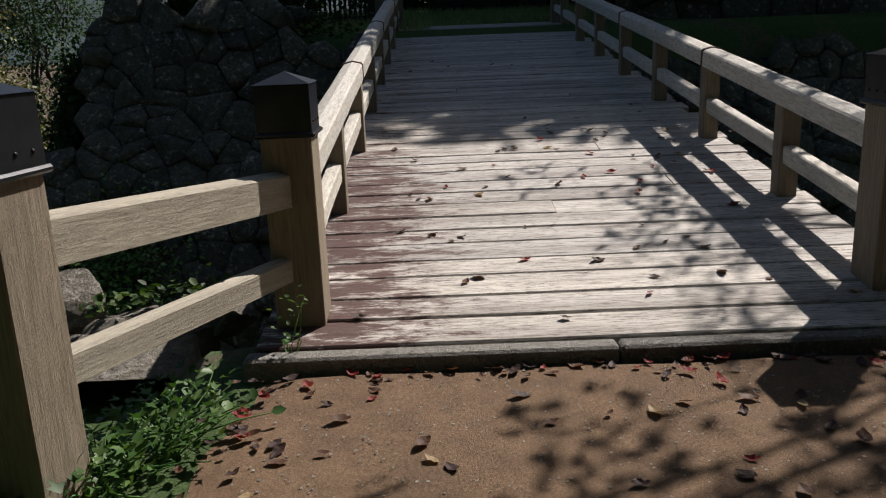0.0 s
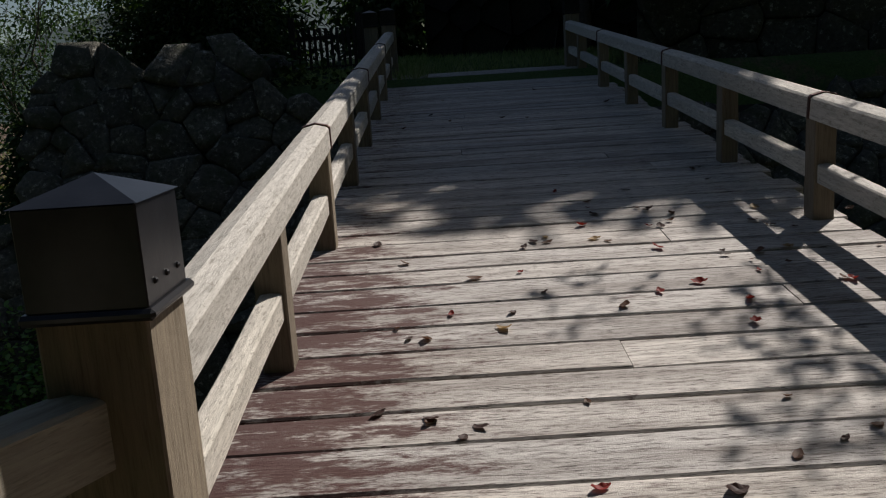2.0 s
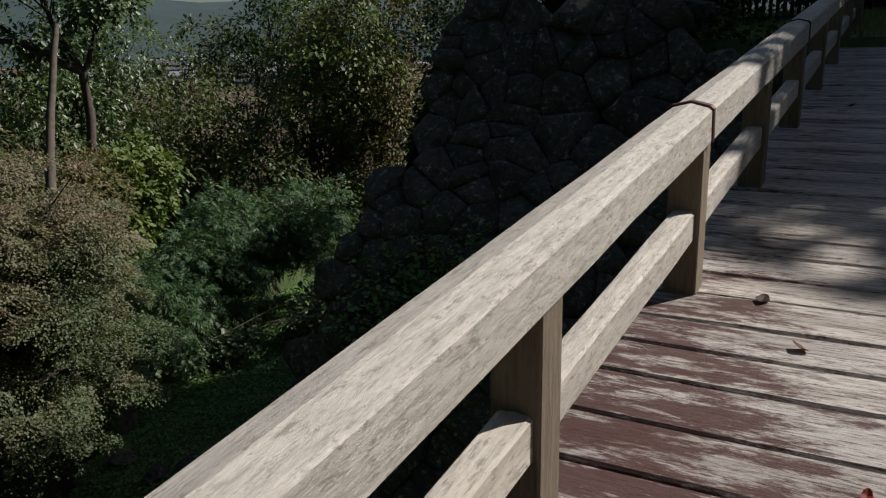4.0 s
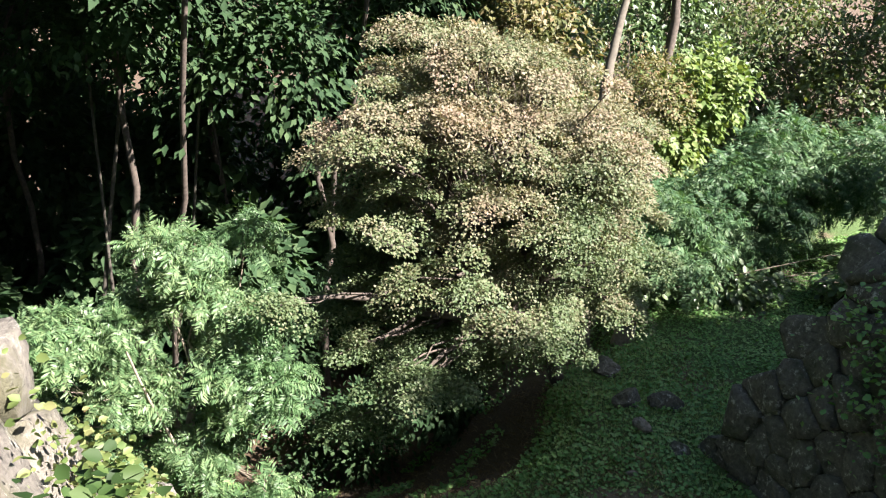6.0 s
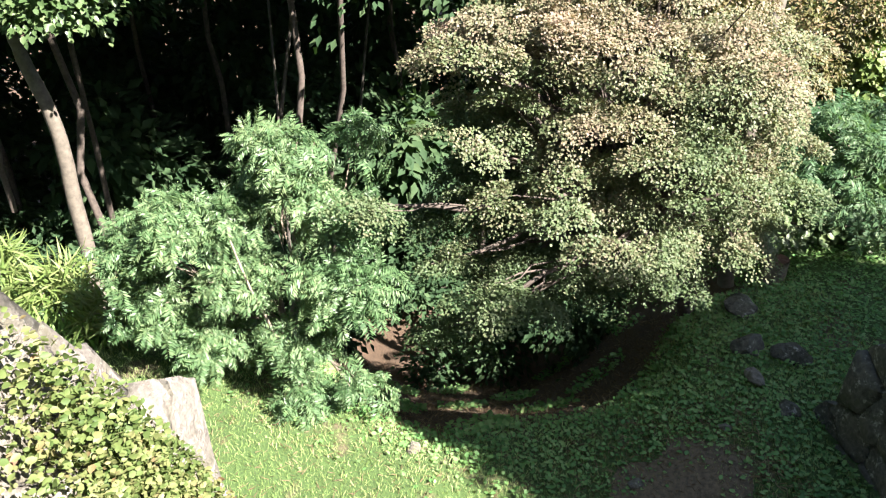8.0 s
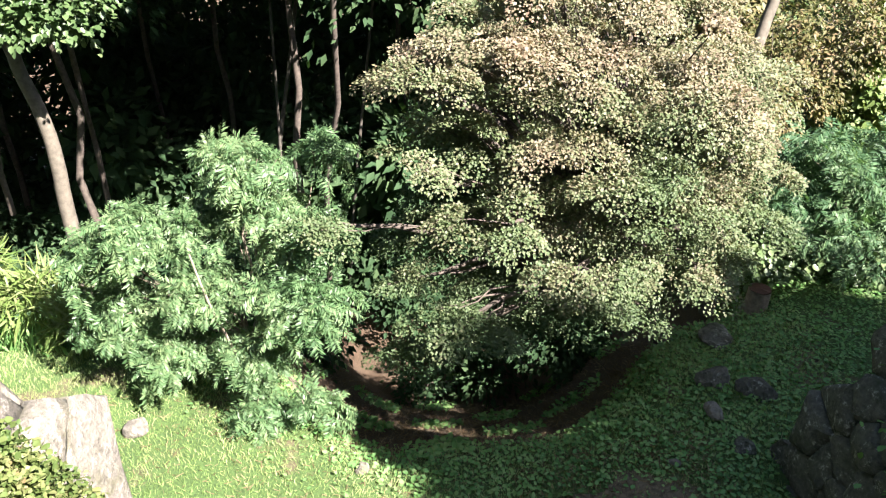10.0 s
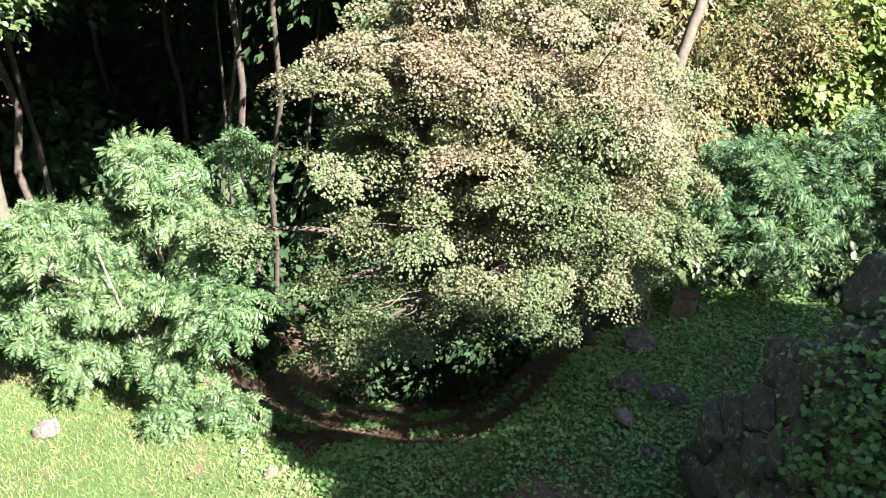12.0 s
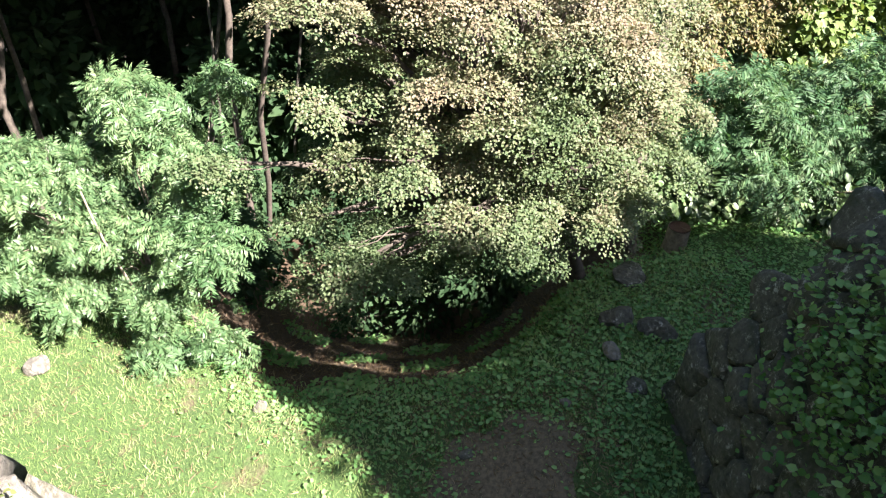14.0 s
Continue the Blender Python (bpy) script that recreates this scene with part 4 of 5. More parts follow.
# sunlit mixed woods down the moat
FAR_ARGS = dict(clusters=180, per=46, size=0.17, spread=0.52, flat=0.45, trunk_r=0.13, twigs=40)
for k, (x, y, top, r, m, lab) in enumerate([(-19.5, 13.5, 0.0, 2.4, M_GLOSSY, "bright green leafy tree down the moat"), (-17.5, 17.5, -0.2, 2.3, M_OLIVE, "olive green tree down the moat"), (-21.0, 18.5, 1.2, 2.8, M_OLIVE, "olive green tree down the moat"),
                                           (-24.5, 13.0, 1.4, 2.8, M_BRAMBLE, "russet-tinged tree down the moat"), (-19.0, 22.5, 3.0, 2.9, M_WOODS, "dark green tree down the moat"), (-16.0, 21.0, 1.6, 2.4, M_VINE, "yellow-green tree beside the wall"),
                                           (-26.0, 20.0, 1.2, 3.2, M_GLOSSY, "bright green leafy tree down the moat"), (-30.0, 15.5, 1.2, 3.2, M_BRAMBLE, "russet-tinged tree down the moat"), (-23.5, 25.5, 3.2, 3.2, M_OLIVE, "olive green tree down the moat"),
                                           (-28.0, 9.8, 2.4, 3.2, M_BRAMBLE, "russet-tinged tree down the moat"), (-31.0, 22.5, 1.0, 3.4, M_WOODS, "dark green tree down the moat"), (-18.5, 27.0, 4.5, 3.2, M_WOODS, "dark green tree down the moat"), (-35.0, 18.0, 1.0, 3.6, M_OLIVE, "olive green tree down the moat"),
                                           (-13.6, 25.5, 5.5, 2.6, M_WOODS, "dark green tree beyond the castle wall"), (-15.8, 28.0, 6.5, 3.0, M_WOODS, "dark green tree beyond the castle wall"), (-12.4, 30.0, 6.5, 3.0, M_WOODS, "dark green tree beyond the castle wall"),
                                           (-18.9, 9.4, 0.5, 1.7, M_BRAMBLE, "russet-tinged tree down the moat"), (-17.8, 21.8, 2.6, 2.2, M_OLIVE, "olive green tree down the moat"), (-15.0, 21.6, 3.0, 1.9, M_BRAMBLE, "russet-tinged tree down the moat"), (-20.4, 16.2, 0.6, 1.9, M_GLOSSY, "bright green leafy tree down the moat"), (-21.6, 16.0, 2.9, 2.2, M_GLOSSY, "bright green leafy tree down the moat"), (-23.4, 13.8, 3.1, 2.4, M_OLIVE, "olive green tree down the moat")]):
    g = float(ground_z(x, y)) - 0.2
    tree("moat_tree", lab, (x, y, g), (x, y, g + (top - g) * 0.4), crown_set(x, y, g + 0.3, top + 0.5, r, 120 + k), m, M_DBARK, 120 + k, group="sunlit trees down the moat", **FAR_ARGS)
tree("limbed_tree", "tall dark-limbed tree with an open crown above the town", (-17.4, 13.4, -6.0), (-17.64, 13.23, 0.9),
     [((-19.15, 10.9, 2.3), (1.1, 1.2, 0.5)), ((-17.2, 13.8, 2.6), (0.9, 1.0, 0.5)), ((-19.0, 9.2, 2.7), (1.0, 1.1, 0.55)), ((-18.0, 12.6, 1.6), (0.8, 0.7, 0.35)), ((-18.2, 12.2, 3.4), (1.4, 1.6, 0.6))],
     M_GLOSSY, M_DBARK, 150, clusters=200, per=50, size=0.13, spread=0.36, flat=0.4, trunk_r=0.15, twigs=60, template=BROAD)
tree("overhanging_tree", "sunlit glossy-leaved branch hanging at the wood's edge", (-15.6, -4.4, -5.0), (-14.9, -3.6, 0.2),
     [((-13.6, -1.9, -0.6), (0.9, 0.9, 0.45)), ((-14.0, -2.6, 0.3), (1.2, 1.2, 0.7))],
     M_GLOSSY, M_DBARK, 151, clusters=110, per=50, size=0.115, spread=0.32, flat=0.5, trunk_r=0.06, twigs=40, template=BROAD)

# bank trees added with unseen crowns, whose shade falls on bridge and moat
for k, (x, y, g, z0, z1, r) in enumerate([(4.4, 15.0, 1.4, 5.0, 8.4, 2.4), (7.4, 15.0, 1.4, 6.0, 13.2, 1.4), (8.4, 15.0, 1.4, 6.0, 12.9, 2.1), (9.8, 14.9, 1.4, 6.0, 13.2, 2.4), (11.3, 15.0, 1.4, 6.0, 13.2, 2.4), (12.8, 14.8, 1.4, 5.5, 13.2, 3.0), (6.2, 12.6, 1.4, 4.2, 7.6, 1.8), (3.6, 13.4, 1.4, 3.8, 6.4, 1.5), (8.0, 18.8, 1.5, 6.0, 14.0, 3.0)]):
    tree("added_bank_tree", "added tall tree on the far bank that shades the deck", (x, y, g), (x, y, z0), crown_set(x, y, z0, z1, r, 160 + k, 6, 0.3), M_WOODS, M_DBARK, 160 + k, group="trees on the banks",
         clusters=250, per=38, size=0.46, spread=0.62, flat=0.6, trunk_r=0.22, twigs=25)
# slim trees added to set the shadow's edge on the moat lawn
for k, (x, y, z0, z1, r) in enumerate([(2.5, 16.9, 6.5, 12.2, 1.0), (1.0, 18.4, 6.0, 10.6, 1.5), (-0.6, 19.6, 5.5, 10.4, 1.6)]):
    tree("added_bank_tree", "added slim dense far-bank tree that shades the moat lawn", (x, y, 1.4), (x, y, z0), crown_set(x, y, z0, z1, r, 280 + k, 6, 0.3), M_WOODS, M_DBARK, 280 + k, group="trees on the banks",
         clusters=240, per=44, size=0.32, spread=0.5, flat=0.5, trunk_r=0.15, twigs=20)
tree("slender_tree", "slender sparse-leaved tree overhanging the bridge head", (6.2, 3.8, -4.7), (5.4, 3.6, 2.8),
     [((4.2, 3.3, 4.6), (1.5, 1.5, 0.8)), ((3.5, 2.2, 4.9), (1.2, 1.3, 0.6)), ((4.8, 4.4, 5.6), (1.4, 1.4, 0.8)), ((2.6, 2.0, 4.4), (1.1, 1.0, 0.5)), ((3.4, 4.9, 4.7), (1.0, 1.0, 0.45)), ((3.9, 5.4, 5.2), (0.8, 0.9, 0.4))],
     M_OLIVE, M_DBARK, 171, clusters=54, per=34, size=0.095, spread=0.22, flat=0.5, trunk_r=0.10, twigs=42)
# near-bank trees added out of view to hold back sky light
for k, (x, y) in enumerate([(-5.5, -7.0), (1.0, -9.0), (7.0, -6.0), (10.5, -1.0), (-11.0, -8.5), (-2.5, -13.0), (4.5, -13.0), (11.5, 5.0)]):
    g = float(ground_z(x, y)) - 0.2
    tree("added_bank_tree", "added tall leafy tree, out of view on the near bank", (x, y, g), (x, y, 3.0), crown_set(x, y, 2.0, 9.0, 3.4, 180 + k), M_WOODS, M_DBARK, 180 + k, group="trees on the banks",
         clusters=110, per=34, size=0.50, spread=0.8, flat=0.5, trunk_r=0.2, twigs=20)

# unseen evergreen row, added to darken the faces turned towards the near bank
for k, (x, y) in enumerate([(-6.5, -9.5), (-3.2, -7.6), (-0.2, -7.2), (2.8, -7.0), (5.6, -8.0), (8.6, -4.0)]):
    g = float(ground_z(x, y)) - 0.2
    tree("added_bank_tree", "added dense evergreen tree behind the view, blocking sky light", (x, y, g), (x, y, 1.6), crown_set(x, y, 0.3, 17.0, 2.4, 220 + k, 9, 0.25), M_WOODS, M_DBARK, 220 + k, group="trees on the banks",
         clusters=240, per=30, size=0.60, spread=0.8, flat=0.6, trunk_r=0.22, twigs=15)

# ---- far bank ----
M_IVY = leaf_mat("ivy_leaves", [(0.2, (0.016, 0.036, 0.010)), (0.5, (0.036, 0.07, 0.018)), (0.8, (0.085, 0.13, 0.035))], (0.9, 1.0, 0.4), 0.6, 2.0)
tree("clipped_hedge", "tall dense dark hedge with ivy on the far wall's top", (-5.2, 13.2, 1.4), (-5.2, 13.2, 2.0),
     [((-5.8, 12.9, 2.3), (0.8, 0.9, 0.9)), ((-5.0, 13.0, 2.4), (0.9, 0.9, 1.0)), ((-4.4, 12.9, 2.4), (0.9, 0.8, 1.0)), ((-3.8, 12.5, 2.4), (0.45, 0.5, 0.95)), ((-5.2, 13.6, 2.6), (0.9, 0.8, 0.9)), ((-4.4, 13.5, 2.6), (0.9, 0.8, 0.9))],
     M_IVY, M_DBARK, 200, clusters=560, per=56, size=0.095, spread=0.26, flat=0.8, trunk_r=0.10, twigs=30, category="hedge", shell=2.6)
for k, (x, y, r) in enumerate([(-4.3, 17.2, 1.9), (-2.2, 18.8, 2.0), (-6.0, 19.0, 2.0), (-0.6, 20.5, 2.0)]):
    tree("bank_shrub", "dark evergreen shrub on the far bank", (x, y, 1.5 if x > -7 else -4.6), (x, y, 2.2), crown_set(x, y, 1.3 if x > -7 else -3.0, 4.2, r, 210 + k, 4), M_WOODS, M_DBARK, 210 + k,
         clusters=150, per=44, size=0.20, spread=0.45, flat=0.6, trunk_r=0.08, twigs=20, category="shrub", group="evergreen shrubs")

for k, (x, y, top, r) in enumerate([(-7.7, 13.0, 0.9, 0.85)]):
    g = float(ground_z(x, y)) - 0.2
    tree("moat_tree", "dark evergreen tree beside the castle wall's corner", (x, y, g), (x, y, g + 1.2), crown_set(x, y, g + 0.5, top, r, 290 + k, 6, 0.3), M_WOODS, M_DBARK, 290 + k, group="trees down the moat",
         clusters=200, per=50, size=0.16, spread=0.4, flat=0.6, trunk_r=0.08, twigs=20)


def picket_fence(a, b, z, high, step, label):
    root = new("picket_fence")
    root.location = (*a, z)
    A, B = Vector(a), Vector(b)
    d = B - A
    n = int(d.length / step)
    yaw = math.degrees(math.atan2(d.y, d.x))
    picket = from_bm("picket", box_bm((-0.028, -0.012, 0.06), (0.028, 0.012, high), 0.004), M_DARKWOOD)
    post = from_bm("fence_post", box_bm((-0.05, -0.05, -0.05), (0.05, 0.05, high + 0.22), 0.006), M_DARKWOOD)
    for i in range(n + 1):
        o = d * (i / n)
        end = i in (0, n) or i % 12 == 0
        part("fence_post" if end else "picket", post if end else picket, root, at=pose(o.x, o.y, 0, 0, 0, yaw))
    for h in (0.22, high - 0.2):
        me = from_bm("fence_rail", box_bm((0, 0.013, h), (d.length, 0.05, h + 0.07), 0.005), M_DARKWOOD)
        part("fence_rail", me, root, at=pose(0, 0, 0, 0, 0, yaw))
    return tagged(root, label, "fence")


picket_fence((-3.3, 14.0), (-1.95, 13.7), 1.46, 0.95, 0.105, "dark stained wooden picket fence on the far bank")


def rock(label, place, size, mat, seed, turn=0, name="rock"):
    rg = np.random.default_rng(seed)
    bm = bmesh.new()
    bmesh.ops.create_icosphere(bm, subdivisions=3, radius=0.5)
    cuts = [(Vector(rg.normal(size=3)).normalized(), rg.uniform(0.26, 0.42)) for _ in range(11)]
    for v in bm.verts:
        for d, k in cuts:
            over = v.co.dot(d) - k
            if over > 0:
                v.co -= d * over * 0.95
        v.co += v.co.normalized() * 0.05 * noise.fractal(v.co * 4 + Vector((seed, 0, 0)), 1.0, 2.0, 3)
        v.co = Vector((v.co.x * size[0], v.co.y * size[1], v.co.z * size[2]))
    ob = tagged(new(name, from_bm(name, bm, mat)), label, "rock", "loose rocks")
    ob.matrix_basis = pose(*place, 0, 0, turn)
    return ob


rock("large dark coping stone at the wall's corner", (-3.3, 11.4, 1.72), (0.8, 0.7, 0.45), M_WALL_SHADED, 1)
rock("pale weathered boulder with ivy at the bank's edge", (-2.92, 1.02, -0.12), (0.7, 0.6, 0.6), M_PALE, 2)
rock("brown flat-topped rock with ivy at the bank's edge", (-2.40, 0.90, -0.25), (0.8, 0.55, 0.45), M_PALE, 3, 20)
rock("small dark rock beside the bridge head", (-1.98, 0.98, -0.15), (0.3, 0.3, 0.28), M_PALE, 4)
for k, (x, y, s, lab) in enumerate([(-8.45, 6.95, 0.36, "pale round stone in the moat's weeds"), (-7.65, 6.27, 0.16, "small white stone in the moat's weeds"), (-8.9, 7.6, 0.5, "grey rock under the maple"), (-9.2, 7.2, 0.55, "dark rock under the maple"),
                                    (-10.6, 7.7, 0.6, "flat rock at the maple's foot"), (-8.1, 2.9, 0.22, "pale stone on the sunlit grass"), (-8.9, 0.1, 0.40, "pinkish stone on the sunlit grass"), (-7.9, 7.1, 0.34, "grey stone by the wall's foot"), (-7.2, 5.2, 0.2, "small grey stone on bare earth")]):
    rock(lab, (x, y, float(ground_z(x, y)) + s * 0.12), (s, s * 0.8, s * 0.62), M_PALE if k in (0, 1, 5, 6) else M_WALL_SHADED, 20 + k, k * 37)

def stump(x, y, r, h):
    root = new("tree_stump")
    z = float(ground_z(x, y)) - 0.05
    root.location = (x, y, z)
    rng = random.Random(55)
    v, t = tube([(0, 0, 0), (0.01, 0, h * 0.4), (0.03, 0.01, h)], [r * 1.25, r * 1.03, r], 11)
    part("bark", tri_mesh("bark", np.array([tuple(p) for p in v]), np.array(t), M_BARK), root)
    ring = [(0.03 + r * 0.97 * math.cos(2 * math.pi * k / 11), 0.01 + r * 0.97 * math.sin(2 * math.pi * k / 11), h + rng.uniform(-0.005, 0.012)) for k in range(11)]
    part("cut_face", mesh_of("cut_face", ring + [(0.03, 0.01, h + 0.012)], [(k, (k + 1) % 11, 11) for k in range(11)], M_STRAP), root, "reddish sawn face")
    return tagged(root, "short brown sawn tree stump beside the maple", "stump")


stump(-11.6, 8.65, 0.17, 0.42)

# stone walls of the gate court behind the bridge's end
for nm, f, length, z0, z1, lab in (("wall_gate", upright(10.5, 17.5, -0.9, 17.5), 11.4, 1.2, 5.6, "dark mossy stone wall of the gate court"),
                                   ("wall_east", upright(2.6, 12.6, 10.5, 10.2), 8.2, 1.0, 4.6, "high dark stone wall beside the bridge's far end")):
    w = tagged(new(nm), lab, "stone wall", kind="structure")
    part("backing", wall_sheet("backing", f, [length * k / 8 for k in range(9)], [z0 + (z1 - z0) * k / 6 for k in range(7)], M_GAP), w)
    lay_stones(w, f, 0, length, z0, z1, 0.55, 31 if nm == "wall_gate" else 32, 60, M_WALL_SHADED)

# ---- loose growth ----
def tuft_field(name, label, spots, template, mat, size, lift, seed, lean=0.5):
    rg = np.random.default_rng(seed)
    n = len(spots)
    pos = np.column_stack([spots, ground_z(spots[:, 0], spots[:, 1]) + lift * rg.random(n)])
    ahead = np.column_stack([rg.normal(size=(n, 2)) * lean, np.ones(n)])
    up = np.column_stack([rg.normal(size=(n, 2)), rg.normal(size=n) * 0.3])
    if template is BROAD:
        ahead[:, 2] = 0.25 * rg.random(n)
        up = np.column_stack([rg.normal(size=(n, 2)) * 0.4, np.ones(n)])
    v, f = scatter(template, pos, ahead, up, size * rg.uniform(0.5, 1.4, n))
    return tagged(new(name, tri_mesh(name, v, f, mat)), label, "ground cover", kind="stuff")


def spots(n, x0, x1, y0, y1, seed, holes=(), patch=0.0):
    rg = np.random.default_rng(seed)
    p = np.column_stack([rg.uniform(x0, x1, n), rg.uniform(y0, y1, n)])
    keep = np.ones(n, bool)
    for cx, cy, r in holes:
        keep &= np.hypot(p[:, 0] - cx, p[:, 1] - cy) > r * rg.uniform(0.15, 1.1, n)
    keep &= ~((p[:, 1] < 0.8 - 0.3 * FLOOR) & (p[:, 0] > -6.6)) & ~((p[:, 1] > 7.3) & (p[:, 0] > -7.6))
    keep &= (moat_rim(p[:, 1]) - p[:, 0] < 0.45 + 0.5 * rg.random(n)) | (p[:, 1] > 8.2) | (p[:, 1] < 0.8)
    if patch:
        keep &= np.sin(p[:, 0] * 2.1 + 1) * np.sin(p[:, 1] * 1.7) + rg.normal(size=n) * 0.4 > patch
    return p[keep]


def shady(p):
    """The places north of the line where the lawn's sward gives way to broad-leaved weeds."""
    rg = np.random.default_rng(9)
    side = 0.656 * p[:, 1] - 0.754 * p[:, 0]
    return p[side + rg.normal(size=len(p)) * 0.35 > 8.1]


M_GRASS = leaf_mat("grass_blades", [(0.2, (0.16, 0.25, 0.080)), (0.5, (0.30, 0.40, 0.155)), (0.8, (0.46, 0.48, 0.26))], (1.0, 1.0, 0.55), 0.5, 1.4)
M_WEED = leaf_mat("weed_leaves", [(0.2, (0.080, 0.195, 0.060)), (0.5, (0.160, 0.310, 0.105)), (0.8, (0.255, 0.380, 0.155))], (0.9, 1.0, 0.4), 0.5, 1.4)
M_STRAW = leaf_mat("straw", [(0.2, (0.10, 0.065, 0.04)), (0.5, (0.20, 0.145, 0.09)), (0.8, (0.33, 0.26, 0.17))], (1.0, 0.9, 0.6), 0.6, 2.0)
BARE = [(-6.9, 5.6, 1.0), (-6.2, 5.9, 0.9)]
HOLLOW = [(-13.5, 4.0, 2.6), (-11.5, 4.6, 1.4)]
tuft_field("grass", "short green grass on the moat floor", spots(115000, -12, -4, -5, 9, 1, BARE + HOLLOW), BLADE, M_GRASS, 0.062, 0.0, 1)
tuft_field("weeds", "low broad-leaved weeds on the moat floor", shady(spots(120000, -14, -4, -4, 17, 2, BARE + HOLLOW)), BROAD, M_WEED, 0.052, 0.06, 2)
tuft_field("tall_grass", "tall grass and sasa at the wood's edge", spots(4200, -13.5, -10.4, -5, 0.6, 3, [(-8, 3, 2.5)]), BLADE, M_WEED, 0.36, 0.0, 3, 0.35)
rgh = np.random.default_rng(5)
hollow_spots = np.column_stack([rgh.uniform(-14.5, -8.5, 9000), rgh.uniform(1.8, 7.0, 9000)])
hollow_spots = hollow_spots[moat_rim(hollow_spots[:, 1]) - hollow_spots[:, 0] > 0.2]
tuft_field("hollow_weeds", "sparse dark weeds on the litter of the hollow", hollow_spots[(np.sin(hollow_spots[:, 0] * 2.3) * np.sin(hollow_spots[:, 1] * 2.9) > 0.35)], BROAD, M_WEED, 0.075, 0.08, 8)
tuft_field("dry_litter", "dry brown litter on bare earth", np.concatenate([spots(5200, -8.2, -5.1, 4.6, 6.8, 4), hollow_spots, spots(3200, -9.5, -5.0, -1.5, 4.5, 15)]), BLADE, M_STRAW, 0.09, 0.01, 4, 3.0)


def cover(name, label, pts, template, mat, size, seed, lean=0.4, category="plant", kind=""):
    """Leaves or blades at given places."""
    rg = np.random.default_rng(seed)
    pos = np.asarray(pts, float)
    n = len(pos)
    ahead = rg.normal(size=(n, 3)) * np.array([1, 1, 0.35])
    up = np.column_stack([rg.normal(size=(n, 2)) * lean, np.ones(n)])
    if template is BLADE:
        ahead, up = np.column_stack([rg.normal(size=(n, 2)) * lean, np.ones(n)]), rg.normal(size=(n, 3))
    v, f = scatter(template, pos, ahead, up, size * rg.uniform(0.5, 1.3, n))
    return tagged(new(name, tri_mesh(name, v, f, mat)), label, category, kind=kind)


rgx = np.random.default_rng(77)
gp = np.column_stack([rgx.uniform(-4.6, -0.9, 9000), rgx.uniform(11.6, 16.5, 9000)])
cover("bank_grass", "sunlit grass on the far bank", np.column_stack([gp, ground_z(gp[:, 0], gp[:, 1])]), BLADE, M_GRASS, 0.17, 61, category="grass", kind="stuff")
gp = np.column_stack([rgx.uniform(-0.9, 3.0, 5000), rgx.uniform(12.5, 17.2, 5000)])
cover("court_grass", "shaded grass beyond the bridge's end", np.column_stack([gp, ground_z(gp[:, 0], gp[:, 1])]), BLADE, M_GRASS, 0.12, 62, category="grass", kind="stuff")
# ivy over the far wall's top edge and face
ivy = np.column_stack([rgx.normal(-3.0, 0.45, 700), rgx.normal(11.1, 0.25, 700), rgx.normal(1.5, 0.22, 700)])
cover("ivy", "ivy hanging over the far wall's top", ivy, BROAD, M_IVY, 0.09, 63, 1.2, "ivy", "stuff")
wy = []
for _ in range(1900):
    u, z = rgx.normal(-5.5, 0.5), rgx.normal(-1.75, 0.5)
    wy.append((u, profile(z, FAR_PROFILE) - rgx.uniform(0.16, 0.38), z))
cover("wall_creeper", "green creeper growing on the far stone wall", wy, BROAD, M_WEED, 0.075, 64, 0.9, "creeper", "stuff")
M_CREEPER = leaf_mat('creeper_leaves', [(0.2, (0.06, 0.10, 0.028)), (0.5, (0.125, 0.165, 0.055)), (0.75, (0.19, 0.19, 0.085)), (0.9, (0.19, 0.10, 0.06))], (1.0, 1.0, 0.5), 0.5, 3.0)
# creeper on the near wall
ny_ = []
for _ in range(6800):
    z = rgx.normal(-1.55, 0.5)
    u = near_corner(z) + 0.35 + abs(rgx.normal(0, 0.45))
    ny_.append((u, 0.6 - NEAR_SLOPE * z + rgx.uniform(0.1, 0.38), z))
cover("sunlit_creeper", "yellow-green creeper with reddish leaves over the near wall", ny_, BROAD, M_CREEPER, 0.046, 65, 1.7, "creeper", "stuff")

# the plants beside the path
def weed_plant(name, label, x, y, leaves, size, spread, high, mat, seed, stems=0):
    rg = np.random.default_rng(seed)
    root = new(name)
    z = float(ground_z(x, y))
    root.location = (x, y, z)
    pos = np.column_stack([rg.normal(0, spread, leaves), rg.normal(0, spread, leaves), high * rg.random(leaves) ** 0.8 + 0.02])
    ahead = np.column_stack([pos[:, :2] * 2 + rg.normal(size=(leaves, 2)) * 0.5, 0.1 + 0.3 * rg.random(leaves)])
    up = np.column_stack([rg.normal(size=(leaves, 2)) * 0.35, np.ones(leaves)])
    v, f = scatter(PALM if seed % 3 else BROAD, pos, ahead, up, size * rg.uniform(0.5, 1.25, leaves))
    part("foliage", tri_mesh("foliage", v, f, mat), root)
    rng = random.Random(seed)
    chunks = [limb((rng.uniform(-0.3, 0.3) * spread, rng.uniform(-0.3, 0.3) * spread, 0), pos[i], 0.004, 0.002, rng, 0.1, 3) for i in range(0, leaves, 6)]
    v, t = join(chunks)
    part("stem", tri_mesh("stem", v, t, M_WEED), root)
    return tagged(root, label, "plant", "weeds beside the path")


